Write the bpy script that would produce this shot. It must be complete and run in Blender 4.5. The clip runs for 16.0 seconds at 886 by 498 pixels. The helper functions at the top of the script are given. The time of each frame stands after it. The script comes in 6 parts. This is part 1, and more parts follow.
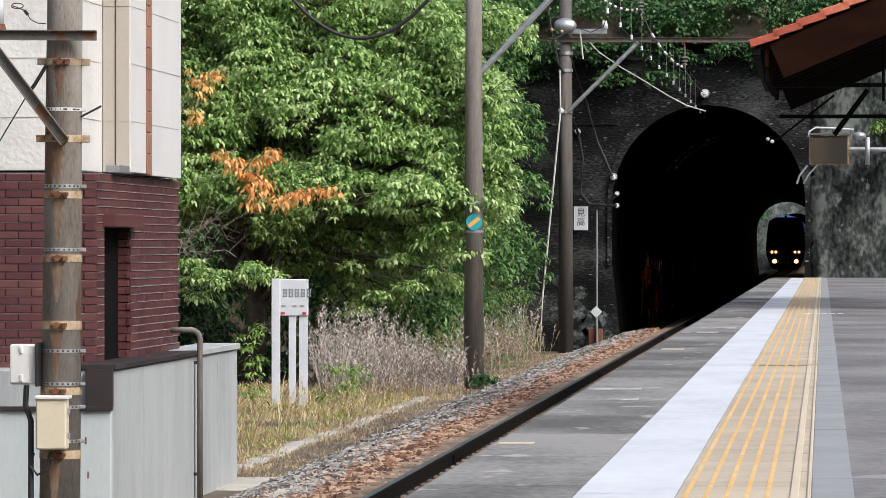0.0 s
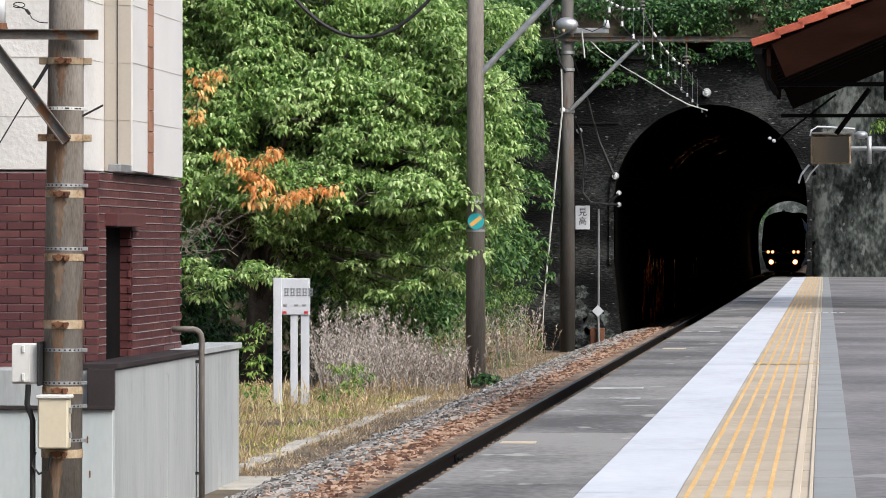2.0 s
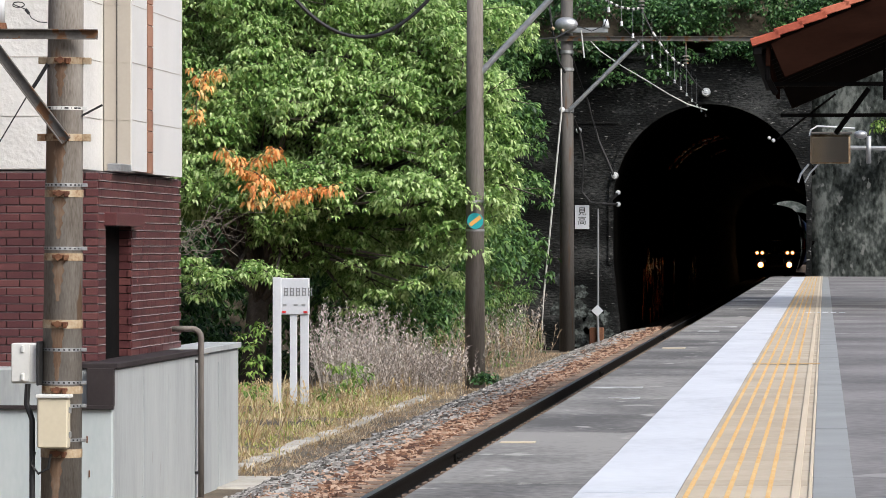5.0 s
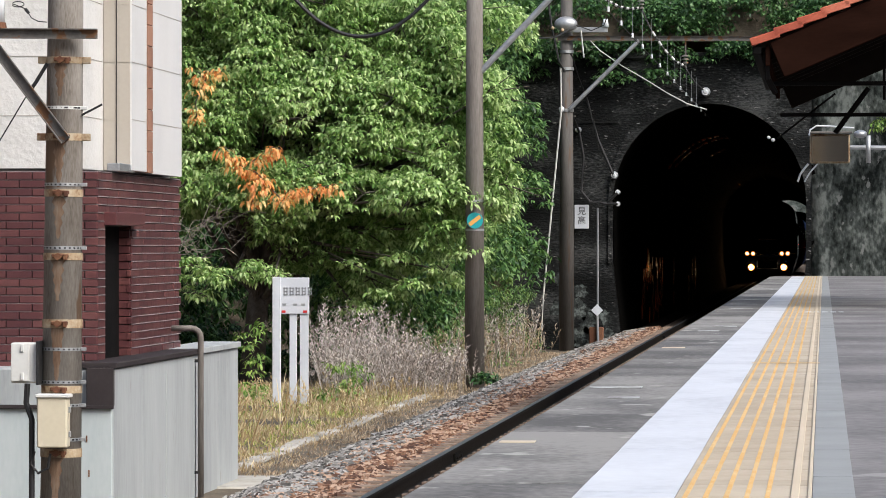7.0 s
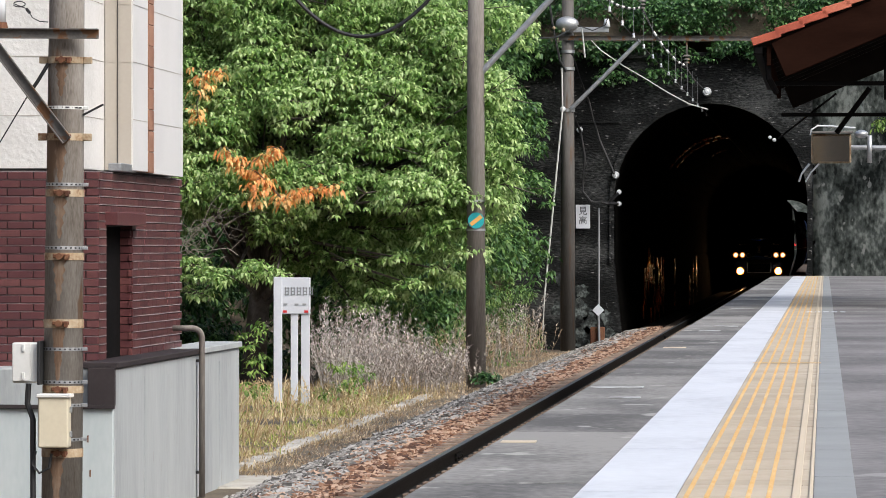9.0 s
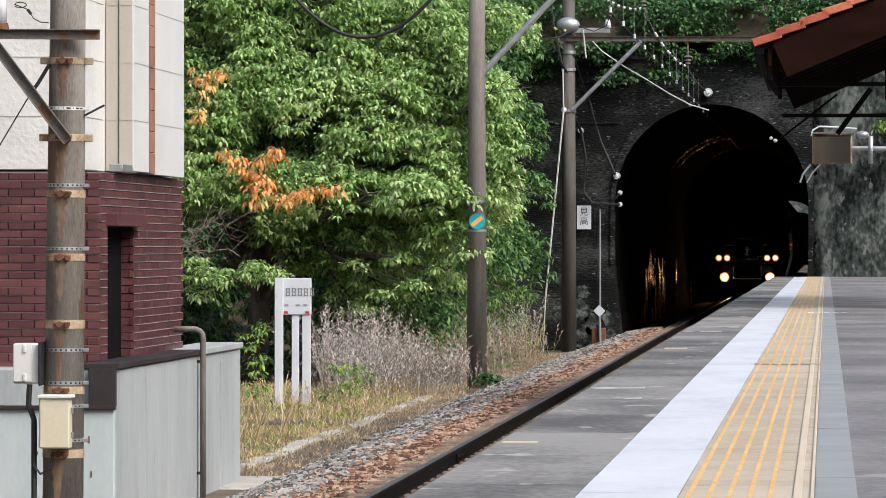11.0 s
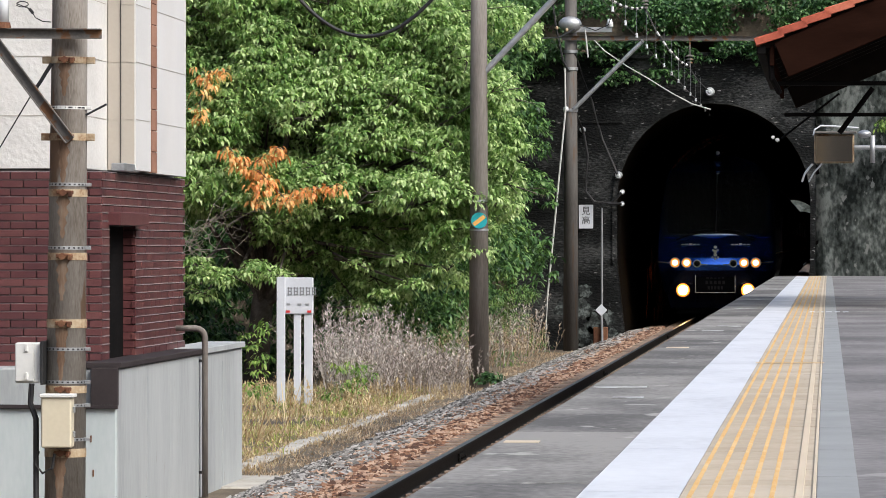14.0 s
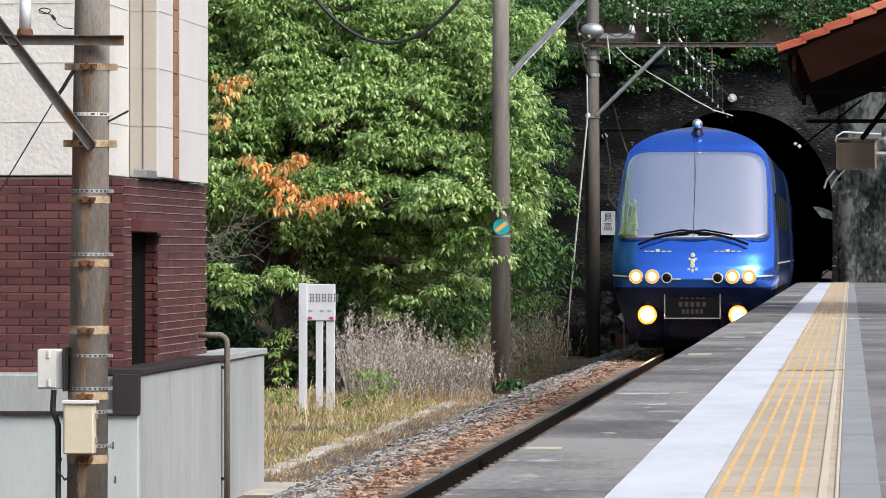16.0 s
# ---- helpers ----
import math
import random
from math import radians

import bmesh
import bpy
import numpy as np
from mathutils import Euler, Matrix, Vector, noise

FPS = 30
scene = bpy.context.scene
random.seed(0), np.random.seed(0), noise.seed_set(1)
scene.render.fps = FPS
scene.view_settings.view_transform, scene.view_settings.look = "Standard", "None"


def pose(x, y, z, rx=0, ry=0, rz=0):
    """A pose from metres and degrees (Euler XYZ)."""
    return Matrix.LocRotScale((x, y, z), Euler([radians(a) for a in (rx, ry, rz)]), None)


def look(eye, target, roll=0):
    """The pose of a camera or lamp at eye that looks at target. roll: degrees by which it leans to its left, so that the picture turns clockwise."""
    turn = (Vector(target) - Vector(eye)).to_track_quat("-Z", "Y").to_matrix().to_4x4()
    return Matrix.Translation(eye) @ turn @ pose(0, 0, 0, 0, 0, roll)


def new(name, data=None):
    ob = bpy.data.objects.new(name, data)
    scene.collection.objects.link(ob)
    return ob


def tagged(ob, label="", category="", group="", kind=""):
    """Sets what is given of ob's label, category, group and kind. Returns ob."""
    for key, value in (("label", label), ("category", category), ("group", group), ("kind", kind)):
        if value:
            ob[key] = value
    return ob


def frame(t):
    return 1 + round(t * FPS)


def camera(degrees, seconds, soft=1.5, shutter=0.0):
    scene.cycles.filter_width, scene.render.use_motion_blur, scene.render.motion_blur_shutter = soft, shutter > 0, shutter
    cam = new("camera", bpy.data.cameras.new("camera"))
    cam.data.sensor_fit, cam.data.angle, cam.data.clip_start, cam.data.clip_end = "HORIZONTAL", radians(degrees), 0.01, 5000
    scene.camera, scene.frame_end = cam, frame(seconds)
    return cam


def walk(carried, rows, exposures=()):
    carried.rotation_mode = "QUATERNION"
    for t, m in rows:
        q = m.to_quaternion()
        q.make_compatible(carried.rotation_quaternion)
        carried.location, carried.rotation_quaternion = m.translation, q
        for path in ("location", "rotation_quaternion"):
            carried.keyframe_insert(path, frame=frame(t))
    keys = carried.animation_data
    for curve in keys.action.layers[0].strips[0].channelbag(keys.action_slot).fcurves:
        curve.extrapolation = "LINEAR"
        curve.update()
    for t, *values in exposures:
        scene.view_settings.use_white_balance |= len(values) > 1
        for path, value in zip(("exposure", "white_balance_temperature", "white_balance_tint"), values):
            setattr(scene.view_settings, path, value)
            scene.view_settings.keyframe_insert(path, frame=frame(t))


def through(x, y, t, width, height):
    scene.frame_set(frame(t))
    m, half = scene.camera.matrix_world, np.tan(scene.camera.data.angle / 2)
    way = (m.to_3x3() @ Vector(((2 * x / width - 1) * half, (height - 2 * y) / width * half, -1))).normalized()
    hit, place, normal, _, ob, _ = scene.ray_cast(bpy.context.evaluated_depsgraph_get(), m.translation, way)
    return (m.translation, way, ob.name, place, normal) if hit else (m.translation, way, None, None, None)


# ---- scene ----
cam = camera(11.938, 16.0, soft=0.85)
EYE = (2.79, 0.0, 1.85)
# seconds, turn to the left and tilt upwards in hundredths of a degree
PAN = [(0, 0.0, 0.0), (0.5, 0.3, 0.0), (1.0, 0.0, 0.0), (1.5, 1.1, 0.0), (2.0, 2.3, -1.1), (2.5, 3.4, -0.5),
       (3.0, 3.8, -1.6), (3.5, 1.4, -2.2), (4.0, 1.7, -1.2), (5.2, 1.5, -1.7), (6.5, 1.1, -2.2), (7.0, 1.1, -2.2),
       (7.5, 1.1, -2.2), (8.0, 0.2, -2.7), (8.5, 2.4, -2.2), (9.0, 2.7, -2.3), (10.2, 3.8, -1.8), (11.5, 5.0, -1.1),
       (12.0, 8.0, -3.5), (12.5, 6.9, -3.4), (13.0, 7.0, -3.4), (13.5, 7.3, -2.9), (14.0, 6.8, -2.3),
       (14.2, 9.0, -2.3),
       (14.3, 14.3, -2.3), (14.4, 19.5, -2.3), (14.5, 21.4, -2.3), (14.7, 21.6, -1.6), (15.0, 24.8, -0.8), (15.2, 30.4, -1.0),
       (15.5, 33.2, -1.1), (15.7, 33.9, 0.8), (16.0, 36.6, 6.5)]
walk(cam, [(t, pose(*EYE, 89.958 + up / 100, 0, 5.126 + left / 100)) for t, left, up in PAN],
     exposures=[(0, 0.4), (16, 0.4)])

# ---- light ----
world = bpy.data.worlds.new("overcast_sky")
scene.world = world
world.use_nodes = True
wn = world.node_tree
sky = wn.nodes.new("ShaderNodeTexSky")
sky.sky_type, sky.sun_disc = "NISHITA", False
sky.sun_elevation, sky.sun_rotation = radians(43), radians(130)
sky.air_density, sky.dust_density, sky.ozone_density = 1.0, 4.0, 1.0
wn.links.new(sky.outputs[0], wn.nodes["Background"].inputs[0])
wn.nodes["Background"].inputs[1].default_value = 0.15
sun = new("sun", bpy.data.lights.new("sun", "SUN"))
sun.data.energy, sun.data.angle, sun.data.color = 2.6, radians(32), (0.985, 1.0, 0.99)
sun.matrix_world = look((0, 0, 0), (-0.56, 0.47, -0.68))

# ---- helpers of this scene ----
def part(name, bm, material, parent=None, label="", smooth=False):
    me = bpy.data.meshes.new(name)
    bm.to_mesh(me)
    bm.free()
    return mesh_part(name, me, material, parent, label, smooth)


def mesh_part(name, me, material, parent=None, label="", smooth=False):
    if material and not me.materials:
        me.materials.append(material)
    if smooth:
        me.polygons.foreach_set("use_smooth", [True] * len(me.polygons))
    ob = new(name, me)
    ob.parent = parent
    if label:
        tagged(ob, label)
    return ob


def thing(name, label, category, group="", at=(0, 0, 0)):
    ob = tagged(new(name), label, category, group)
    ob.location = at
    ob.empty_display_size = 0.2
    return ob


def box(bm, x, y, z, sx, sy, sz, bevel=0.0, turn=None):
    """A box by its centre and size, with its edges rounded."""
    m = Matrix.Translation((x, y, z)) @ (turn or Matrix.Identity(4)) @ Matrix.Diagonal((sx, sy, sz, 1))
    vs = bmesh.ops.create_cube(bm, size=1, matrix=m)["verts"]
    if bevel:
        es = list({e for v in vs for e in v.link_edges})
        bmesh.ops.bevel(bm, geom=es, offset=bevel, segments=1, affect="EDGES")
    return bm


def cyl(bm, a, b, r0, r1=None, n=12):
    """A tapered rod from a to b."""
    a, b = Vector(a), Vector(b)
    d = b - a
    m = Matrix.Translation((a + b) / 2) @ d.to_track_quat("Z", "Y").to_matrix().to_4x4()
    bmesh.ops.create_cone(bm, cap_ends=True, segments=n, radius1=r0, radius2=r0 if r1 is None else r1, depth=d.length, matrix=m)
    return bm


def rope(bm, pts, r, n=6):
    """A tube along points."""
    pts = [Vector(p) for p in pts]
    rings = []
    for i, p in enumerate(pts):
        d = (pts[min(i + 1, len(pts) - 1)] - pts[max(i - 1, 0)]).normalized()
        m = d.to_track_quat("Z", "Y").to_matrix()
        rings.append([bm.verts.new(p + m @ Vector((r * math.cos(2 * math.pi * k / n), r * math.sin(2 * math.pi * k / n), 0))) for k in range(n)])
    for a, b in zip(rings, rings[1:]):
        for k in range(n):
            j = min(range(n), key=lambda q: (b[q].co - a[k].co).length) if k == 0 else j
            bm.faces.new((a[k], a[(k + 1) % n], b[(j + k + 1) % n], b[(j + k) % n]))
    bm.faces.new(rings[0][::-1])
    bm.faces.new(rings[-1])
    return bm


def sagged(a, b, sag, n=12):
    a, b = Vector(a), Vector(b)
    return [a.lerp(b, i / n) - Vector((0, 0, 4 * sag * (i / n) * (1 - i / n))) for i in range(n + 1)]


def ball(bm, c, r, n=10, squash=(1, 1, 1)):
    bmesh.ops.create_uvsphere(bm, u_segments=n, v_segments=max(6, n // 2 + 1), radius=r,
                              matrix=Matrix.Translation(c) @ Matrix.Diagonal((*squash, 1)))
    return bm


def channel(bm, a, b, w, h, t=0.008, up=(0, 0, 1)):
    """A steel channel from a to b: a web and two flanges."""
    a, b = Vector(a), Vector(b)
    d = (b - a).normalized()
    q = d.to_track_quat("Y", "Z").to_matrix().to_4x4()
    m = Matrix.Translation((a + b) / 2) @ q
    ln = (b - a).length
    for off, size in (((0, 0, 0), (t, ln, h)), ((w / 2, 0, h / 2), (w, ln, t)), ((w / 2, 0, -h / 2), (w, ln, t))):
        bmesh.ops.create_cube(bm, size=1, matrix=m @ Matrix.Translation(off) @ Matrix.Diagonal((*size, 1)))
    return bm


# ---- materials ----
def mat(name, colours, scale=3.0, fine=40.0, rough=0.7, metal=0.0, bump=0.3, size=0.01, random=0.0, stretch=(1, 1, 1),
        coat=0.0, contrast=1.0, island=False, spec=0.5, fleck=None):
    """Two or three colours mixed by a broad and a fine noise, with a fine relief. random: how far pieces differ."""
    m = bpy.data.materials.new(name)
    m.use_nodes = True
    nt = m.node_tree
    n, link = nt.nodes, nt.links.new
    bsdf = n["Principled BSDF"]
    geo = n.new("ShaderNodeNewGeometry")
    mp = n.new("ShaderNodeMapping")
    mp.inputs["Scale"].default_value = stretch
    link(geo.outputs["Position"], mp.inputs["Vector"])
    broad, thin = n.new("ShaderNodeTexNoise"), n.new("ShaderNodeTexNoise")
    for tex, sc in ((broad, scale), (thin, fine)):
        tex.inputs["Scale"].default_value = sc
        tex.inputs["Detail"].default_value = 6
        link(mp.outputs[0], tex.inputs["Vector"])
    mix = n.new("ShaderNodeMix")
    mix.inputs[0].default_value = 0.35
    link(broad.outputs[0], mix.inputs[2])
    link(thin.outputs[0], mix.inputs[3])
    fac = mix.outputs[0]
    if random:
        info = n.new("ShaderNodeNewGeometry" if island else "ShaderNodeObjectInfo")
        out = info.outputs["Random Per Island"] if island else info.outputs["Random"]
        ma = n.new("ShaderNodeMath")
        ma.operation = "MULTIPLY_ADD"
        link(out, ma.inputs[0])
        ma.inputs[1].default_value = random
        link(fac, ma.inputs[2])
        sub = n.new("ShaderNodeMath")
        sub.operation = "SUBTRACT"
        link(ma.outputs[0], sub.inputs[0])
        sub.inputs[1].default_value = random / 2
        fac = sub.outputs[0]
    ramp = n.new("ShaderNodeValToRGB")
    lo, hi = 0.5 - 0.18 / contrast, 0.5 + 0.18 / contrast
    els = ramp.color_ramp.elements
    for i, c in enumerate(colours):
        p = lo + (hi - lo) * i / max(1, len(colours) - 1)
        e = els[i] if i < 2 else els.new(p)
        e.position, e.color = p, (*c, 1)
    if len(colours) == 1:
        els[1].color = (*colours[0], 1)
    link(fac, ramp.inputs[0])
    colour = ramp.outputs[0]
    if fleck:
        # bleached spots and runs with an outline of their own
        spots = n.new("ShaderNodeTexNoise")
        spots.inputs["Scale"].default_value, spots.inputs["Detail"].default_value = fleck[1], 8
        link(mp.outputs[0], spots.inputs["Vector"])
        edge = n.new("ShaderNodeMapRange")
        edge.inputs[1].default_value, edge.inputs[2].default_value = fleck[2], fleck[2] + 0.05
        link(spots.outputs[0], edge.inputs[0])
        over = n.new("ShaderNodeMix")
        over.data_type = "RGBA"
        link(edge.outputs[0], over.inputs[0])
        link(colour, over.inputs[6])
        over.inputs[7].default_value = (*fleck[0], 1)
        colour = over.outputs[2]
    link(colour, bsdf.inputs["Base Color"])
    rr = n.new("ShaderNodeMapRange")
    rr.inputs[3].default_value, rr.inputs[4].default_value = max(0.02, rough - 0.1), min(1, rough + 0.1)
    link(thin.outputs[0], rr.inputs[0])
    link(rr.outputs[0], bsdf.inputs["Roughness"])
    bsdf.inputs["Metallic"].default_value = metal
    bsdf.inputs["Coat Weight"].default_value = coat
    bsdf.inputs["Coat Roughness"].default_value = 0.06
    bsdf.inputs["Specular IOR Level"].default_value = spec
    if bump:
        b = n.new("ShaderNodeBump")
        b.inputs["Strength"].default_value, b.inputs["Distance"].default_value = bump, size
        link(thin.outputs[0], b.inputs["Height"])
        link(b.outputs[0], bsdf.inputs["Normal"])
    return m


def leaf_mat(name, colours, through=0.35, rough=0.5):
    """Leaves: each one differs a little, and whole sprays differ too; light passes through."""
    m = mat(name, colours, scale=0.9, fine=5, rough=rough, bump=0, random=0.45, island=True)
    nt = m.node_tree
    bsdf = nt.nodes["Principled BSDF"]
    ramp = next(x for x in nt.nodes if x.type == "VALTORGB")
    tr, mx = nt.nodes.new("ShaderNodeBsdfTranslucent"), nt.nodes.new("ShaderNodeMixShader")
    mx.inputs[0].default_value = through
    nt.links.new(ramp.outputs[0], tr.inputs[0])
    nt.links.new(bsdf.outputs[0], mx.inputs[1])
    nt.links.new(tr.outputs[0], mx.inputs[2])
    nt.links.new(mx.outputs[0], nt.nodes["Material Output"].inputs[0])
    return m


def glow(name, colour, strength):
    m = bpy.data.materials.new(name)
    m.use_nodes = True
    b = m.node_tree.nodes["Principled BSDF"]
    b.inputs["Base Color"].default_value = (*colour, 1)
    b.inputs["Emission Color"].default_value = (*colour, 1)
    b.inputs["Emission Strength"].default_value = strength
    return m


def plain(name, colour, rough=0.5, metal=0.0, coat=0.0, spec=0.5):
    m = bpy.data.materials.new(name)
    m.use_nodes = True
    b = m.node_tree.nodes["Principled BSDF"]
    b.inputs["Base Color"].default_value = (*colour, 1)
    b.inputs["Roughness"].default_value, b.inputs["Metallic"].default_value = rough, metal
    b.inputs["Coat Weight"].default_value, b.inputs["Coat Roughness"].default_value = coat, 0.04
    b.inputs["Specular IOR Level"].default_value = spec
    return m


SOIL = mat("soil", [(0.045, 0.034, 0.023), (0.1, 0.078, 0.053), (0.17, 0.138, 0.1)], 0.7, 14, 0.95, bump=0.6, size=0.03)
ASPHALT = mat("asphalt", [(0.085, 0.081, 0.083), (0.152, 0.146, 0.147), (0.22, 0.21, 0.208)], 0.9, 30, 0.85, bump=0.5, size=0.008, stretch=(0.7, 0.55, 1), contrast=1.5, fleck=((0.26, 0.25, 0.245), 3.5, 0.63))
COPING = mat("coping_concrete", [(0.075, 0.072, 0.07), (0.15, 0.146, 0.14), (0.24, 0.232, 0.22)], 1.1, 25, 0.85, bump=0.4, size=0.007, random=0.2, stretch=(1.2, 0.7, 1), contrast=1.5, fleck=((0.33, 0.32, 0.3), 4.0, 0.63))
GREY_TILE = mat("grey_tile", [(0.2, 0.212, 0.215), (0.28, 0.292, 0.295)], 2, 30, 0.7, bump=0.2, size=0.003, random=0.05)
WHITE_TILE = mat("white_tile", [(0.43, 0.455, 0.5), (0.53, 0.555, 0.6), (0.59, 0.615, 0.66)], 2.5, 20, 0.6, bump=0.15, size=0.003, random=0.1, stretch=(1, 0.4, 1))
TACTILE = mat("tactile_block", [(0.33, 0.272, 0.2), (0.4, 0.34, 0.257), (0.46, 0.4, 0.315)], 2.5, 25, 0.75, bump=0.2, size=0.003, random=0.15, stretch=(1, 0.4, 1))
DOTS = mat("tactile_yellow", [(0.46, 0.27, 0.09), (0.5, 0.32, 0.13), (0.52, 0.38, 0.2)], 1.2, 20, 0.6, bump=0, random=0.2, island=True)
PALE_BAR = mat("tactile_pale", [(0.5, 0.42, 0.3), (0.56, 0.48, 0.37)], 1.2, 20, 0.6, bump=0)
CONCRETE = mat("board_marked_concrete", [(0.25, 0.265, 0.27), (0.34, 0.36, 0.365), (0.4, 0.42, 0.42)], 1.0, 14, 0.85, bump=0.3, size=0.006, stretch=(2.2, 2.2, 0.4), contrast=0.8, fleck=((0.27, 0.265, 0.245), 7, 0.66))
OLD_CONCRETE = mat("old_mossy_concrete", [(0.19, 0.172, 0.14), (0.35, 0.33, 0.29), (0.47, 0.45, 0.41)], 1.6, 15, 0.9, bump=0.5, size=0.01, random=0.2)
PALE_CONCRETE = mat("pale_concrete", [(0.38, 0.43, 0.44), (0.47, 0.51, 0.515)], 1.0, 18, 0.85, bump=0.2, size=0.004, stretch=(2, 2, 0.5))
BRICK = mat("glazed_brick", [(0.068, 0.02, 0.023), (0.094, 0.03, 0.031), (0.125, 0.044, 0.042)], 3, 50, 0.42, bump=0.25, size=0.004, random=0.3)
BRICK_JOINED = mat("glazed_brick_joined", [(0.068, 0.02, 0.023), (0.094, 0.03, 0.031), (0.125, 0.044, 0.042)], 3, 50, 0.42, bump=0.25, size=0.004, random=0.3, island=True)
# mortar darkened to carry the shadow in the joints
MORTAR = mat("mortar", [(0.018, 0.012, 0.012), (0.035, 0.028, 0.028)], 6, 60, 0.95, bump=0.4, size=0.003)
JOINT_EDGE = mat("pale_joint_edge", [(0.2, 0.165, 0.165), (0.3, 0.26, 0.26)], 6, 60, 0.9, bump=0.2, size=0.002)
STUCCO = mat("cream_stucco", [(0.53, 0.52, 0.5), (0.61, 0.6, 0.58), (0.66, 0.65, 0.63)], 1.5, 22, 0.9, bump=0.7, size=0.012)
PANEL_WHITE = mat("white_panel", [(0.52, 0.52, 0.518), (0.59, 0.588, 0.585)], 1.2, 30, 0.8, bump=0.15, size=0.003)
PANEL_BEIGE = mat("beige_panel", [(0.36, 0.325, 0.28), (0.41, 0.375, 0.325)], 1.2, 30, 0.8, bump=0.15, size=0.003)
BROWN_TILE = mat("brown_tile", [(0.25, 0.12, 0.075), (0.34, 0.18, 0.12)], 4, 40, 0.6, random=0.3)
DARK_METAL = mat("dark_flashing", [(0.022, 0.017, 0.018), (0.042, 0.034, 0.035)], 2, 30, 0.65, bump=0.05, spec=0.25)
POLE_MAT = mat("weathered_pole", [(0.11, 0.09, 0.073), (0.21, 0.188, 0.165), (0.29, 0.27, 0.245)], 1.6, 34, 0.85, bump=0.3, size=0.004, stretch=(2.5, 2.5, 0.5), contrast=1.2, fleck=((0.14, 0.085, 0.052), 2.0, 0.6))
FAR_POLE = mat("dark_pole", [(0.075, 0.062, 0.053), (0.15, 0.132, 0.118), (0.22, 0.205, 0.185)], 1.4, 22, 0.8, bump=0.3, size=0.004, stretch=(3, 3, 0.3))
RUST = mat("rusty_steel", [(0.06, 0.02, 0.01), (0.12, 0.045, 0.02), (0.2, 0.1, 0.05)], 6, 40, 0.85, bump=0.3, size=0.003)
TAN_BAND = mat("stained_band", [(0.19, 0.1, 0.05), (0.34, 0.25, 0.155), (0.42, 0.345, 0.245)], 7, 40, 0.75, bump=0.1, size=0.003, contrast=1.5)
STAIN = mat("rust_stain", [(0.07, 0.035, 0.018), (0.14, 0.085, 0.052), (0.2, 0.15, 0.11)], 4, 25, 0.85, bump=0.2, size=0.003, stretch=(3, 3, 0.6), contrast=1.2)
STEEL = mat("galvanised_steel", [(0.3, 0.31, 0.32), (0.48, 0.49, 0.5)], 8, 60, 0.45, metal=0.7, bump=0.05)
ARM_STEEL = mat("grey_arm_steel", [(0.085, 0.078, 0.07), (0.17, 0.16, 0.15)], 6, 40, 0.65, metal=0.1, bump=0.1, spec=0.3, fleck=((0.15, 0.075, 0.035), 6.0, 0.56))
BOX_CREAM = mat("cream_paint", [(0.52, 0.46, 0.34), (0.6, 0.54, 0.41)], 3, 30, 0.5, bump=0.05)
BOX_WHITE = mat("white_paint", [(0.55, 0.55, 0.53), (0.64, 0.64, 0.62)], 3, 30, 0.5, bump=0.05)
BLACK = plain("black_rubber", (0.012, 0.012, 0.013), 0.6)
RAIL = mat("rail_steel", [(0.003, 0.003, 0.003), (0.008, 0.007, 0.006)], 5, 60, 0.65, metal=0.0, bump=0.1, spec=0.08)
RAIL_TOP = mat("polished_rail_head", [(0.12, 0.13, 0.14), (0.2, 0.21, 0.225)], 5, 60, 0.35, metal=0.85, bump=0)
SLEEPER = mat("sleeper", [(0.1, 0.068, 0.051), (0.23, 0.172, 0.132)], 4, 30, 0.9, bump=0.4, size=0.005, random=0.2)
BALLAST = mat("ballast_bed", [(0.06, 0.045, 0.035), (0.14, 0.1, 0.075)], 3, 30, 0.95, bump=0.8, size=0.03)
STONE_GREY = mat("grey_ballast", [(0.06, 0.057, 0.053), (0.18, 0.172, 0.163), (0.33, 0.32, 0.305)], 3, 30, 0.9, bump=0.3, random=0.5, island=True)
STONE_RUST = mat("rusty_ballast", [(0.06, 0.028, 0.018), (0.2, 0.1, 0.058), (0.36, 0.25, 0.18)], 2, 30, 0.9, bump=0.3, random=0.55, island=True)
PORTAL = mat("sooty_masonry", [(0.003, 0.0034, 0.0034), (0.0105, 0.0112, 0.0112), (0.055, 0.057, 0.056)], 0.9, 16, 0.92, bump=0.9, size=0.04, stretch=(0.6, 1, 1.5), contrast=1.8, spec=0.2, fleck=((0.19, 0.185, 0.18), 11.0, 0.645))
ROCK = mat("mottled_concrete", [(0.018, 0.022, 0.02), (0.1, 0.114, 0.106), (0.3, 0.325, 0.305)], 1.5, 12, 0.92, bump=0.8, size=0.03, stretch=(0.9, 0.9, 0.5), contrast=1.7, spec=0.2, fleck=((0.3, 0.31, 0.295), 7.0, 0.645))
PLASTER = mat("flaking_plaster", [(0.01, 0.011, 0.011), (0.04, 0.046, 0.044), (0.14, 0.16, 0.155)], 6.0, 22, 0.92, bump=0.5, size=0.01, contrast=1.6, spec=0.2)
PALE_ROCK = mat("pale_rock_face", [(0.015, 0.022, 0.018), (0.07, 0.085, 0.078), (0.22, 0.235, 0.23)], 1.2, 5, 0.9, bump=0.6, size=0.05, contrast=1.3)
# near-black keeps the bore's darkness in the colour, even where lamps reach
LINING = mat("near_black_lining", [(0.0008, 0.0008, 0.0007), (0.002, 0.0018, 0.0016)], 1.0, 8, 0.95, bump=0.8, size=0.04, spec=0.03)
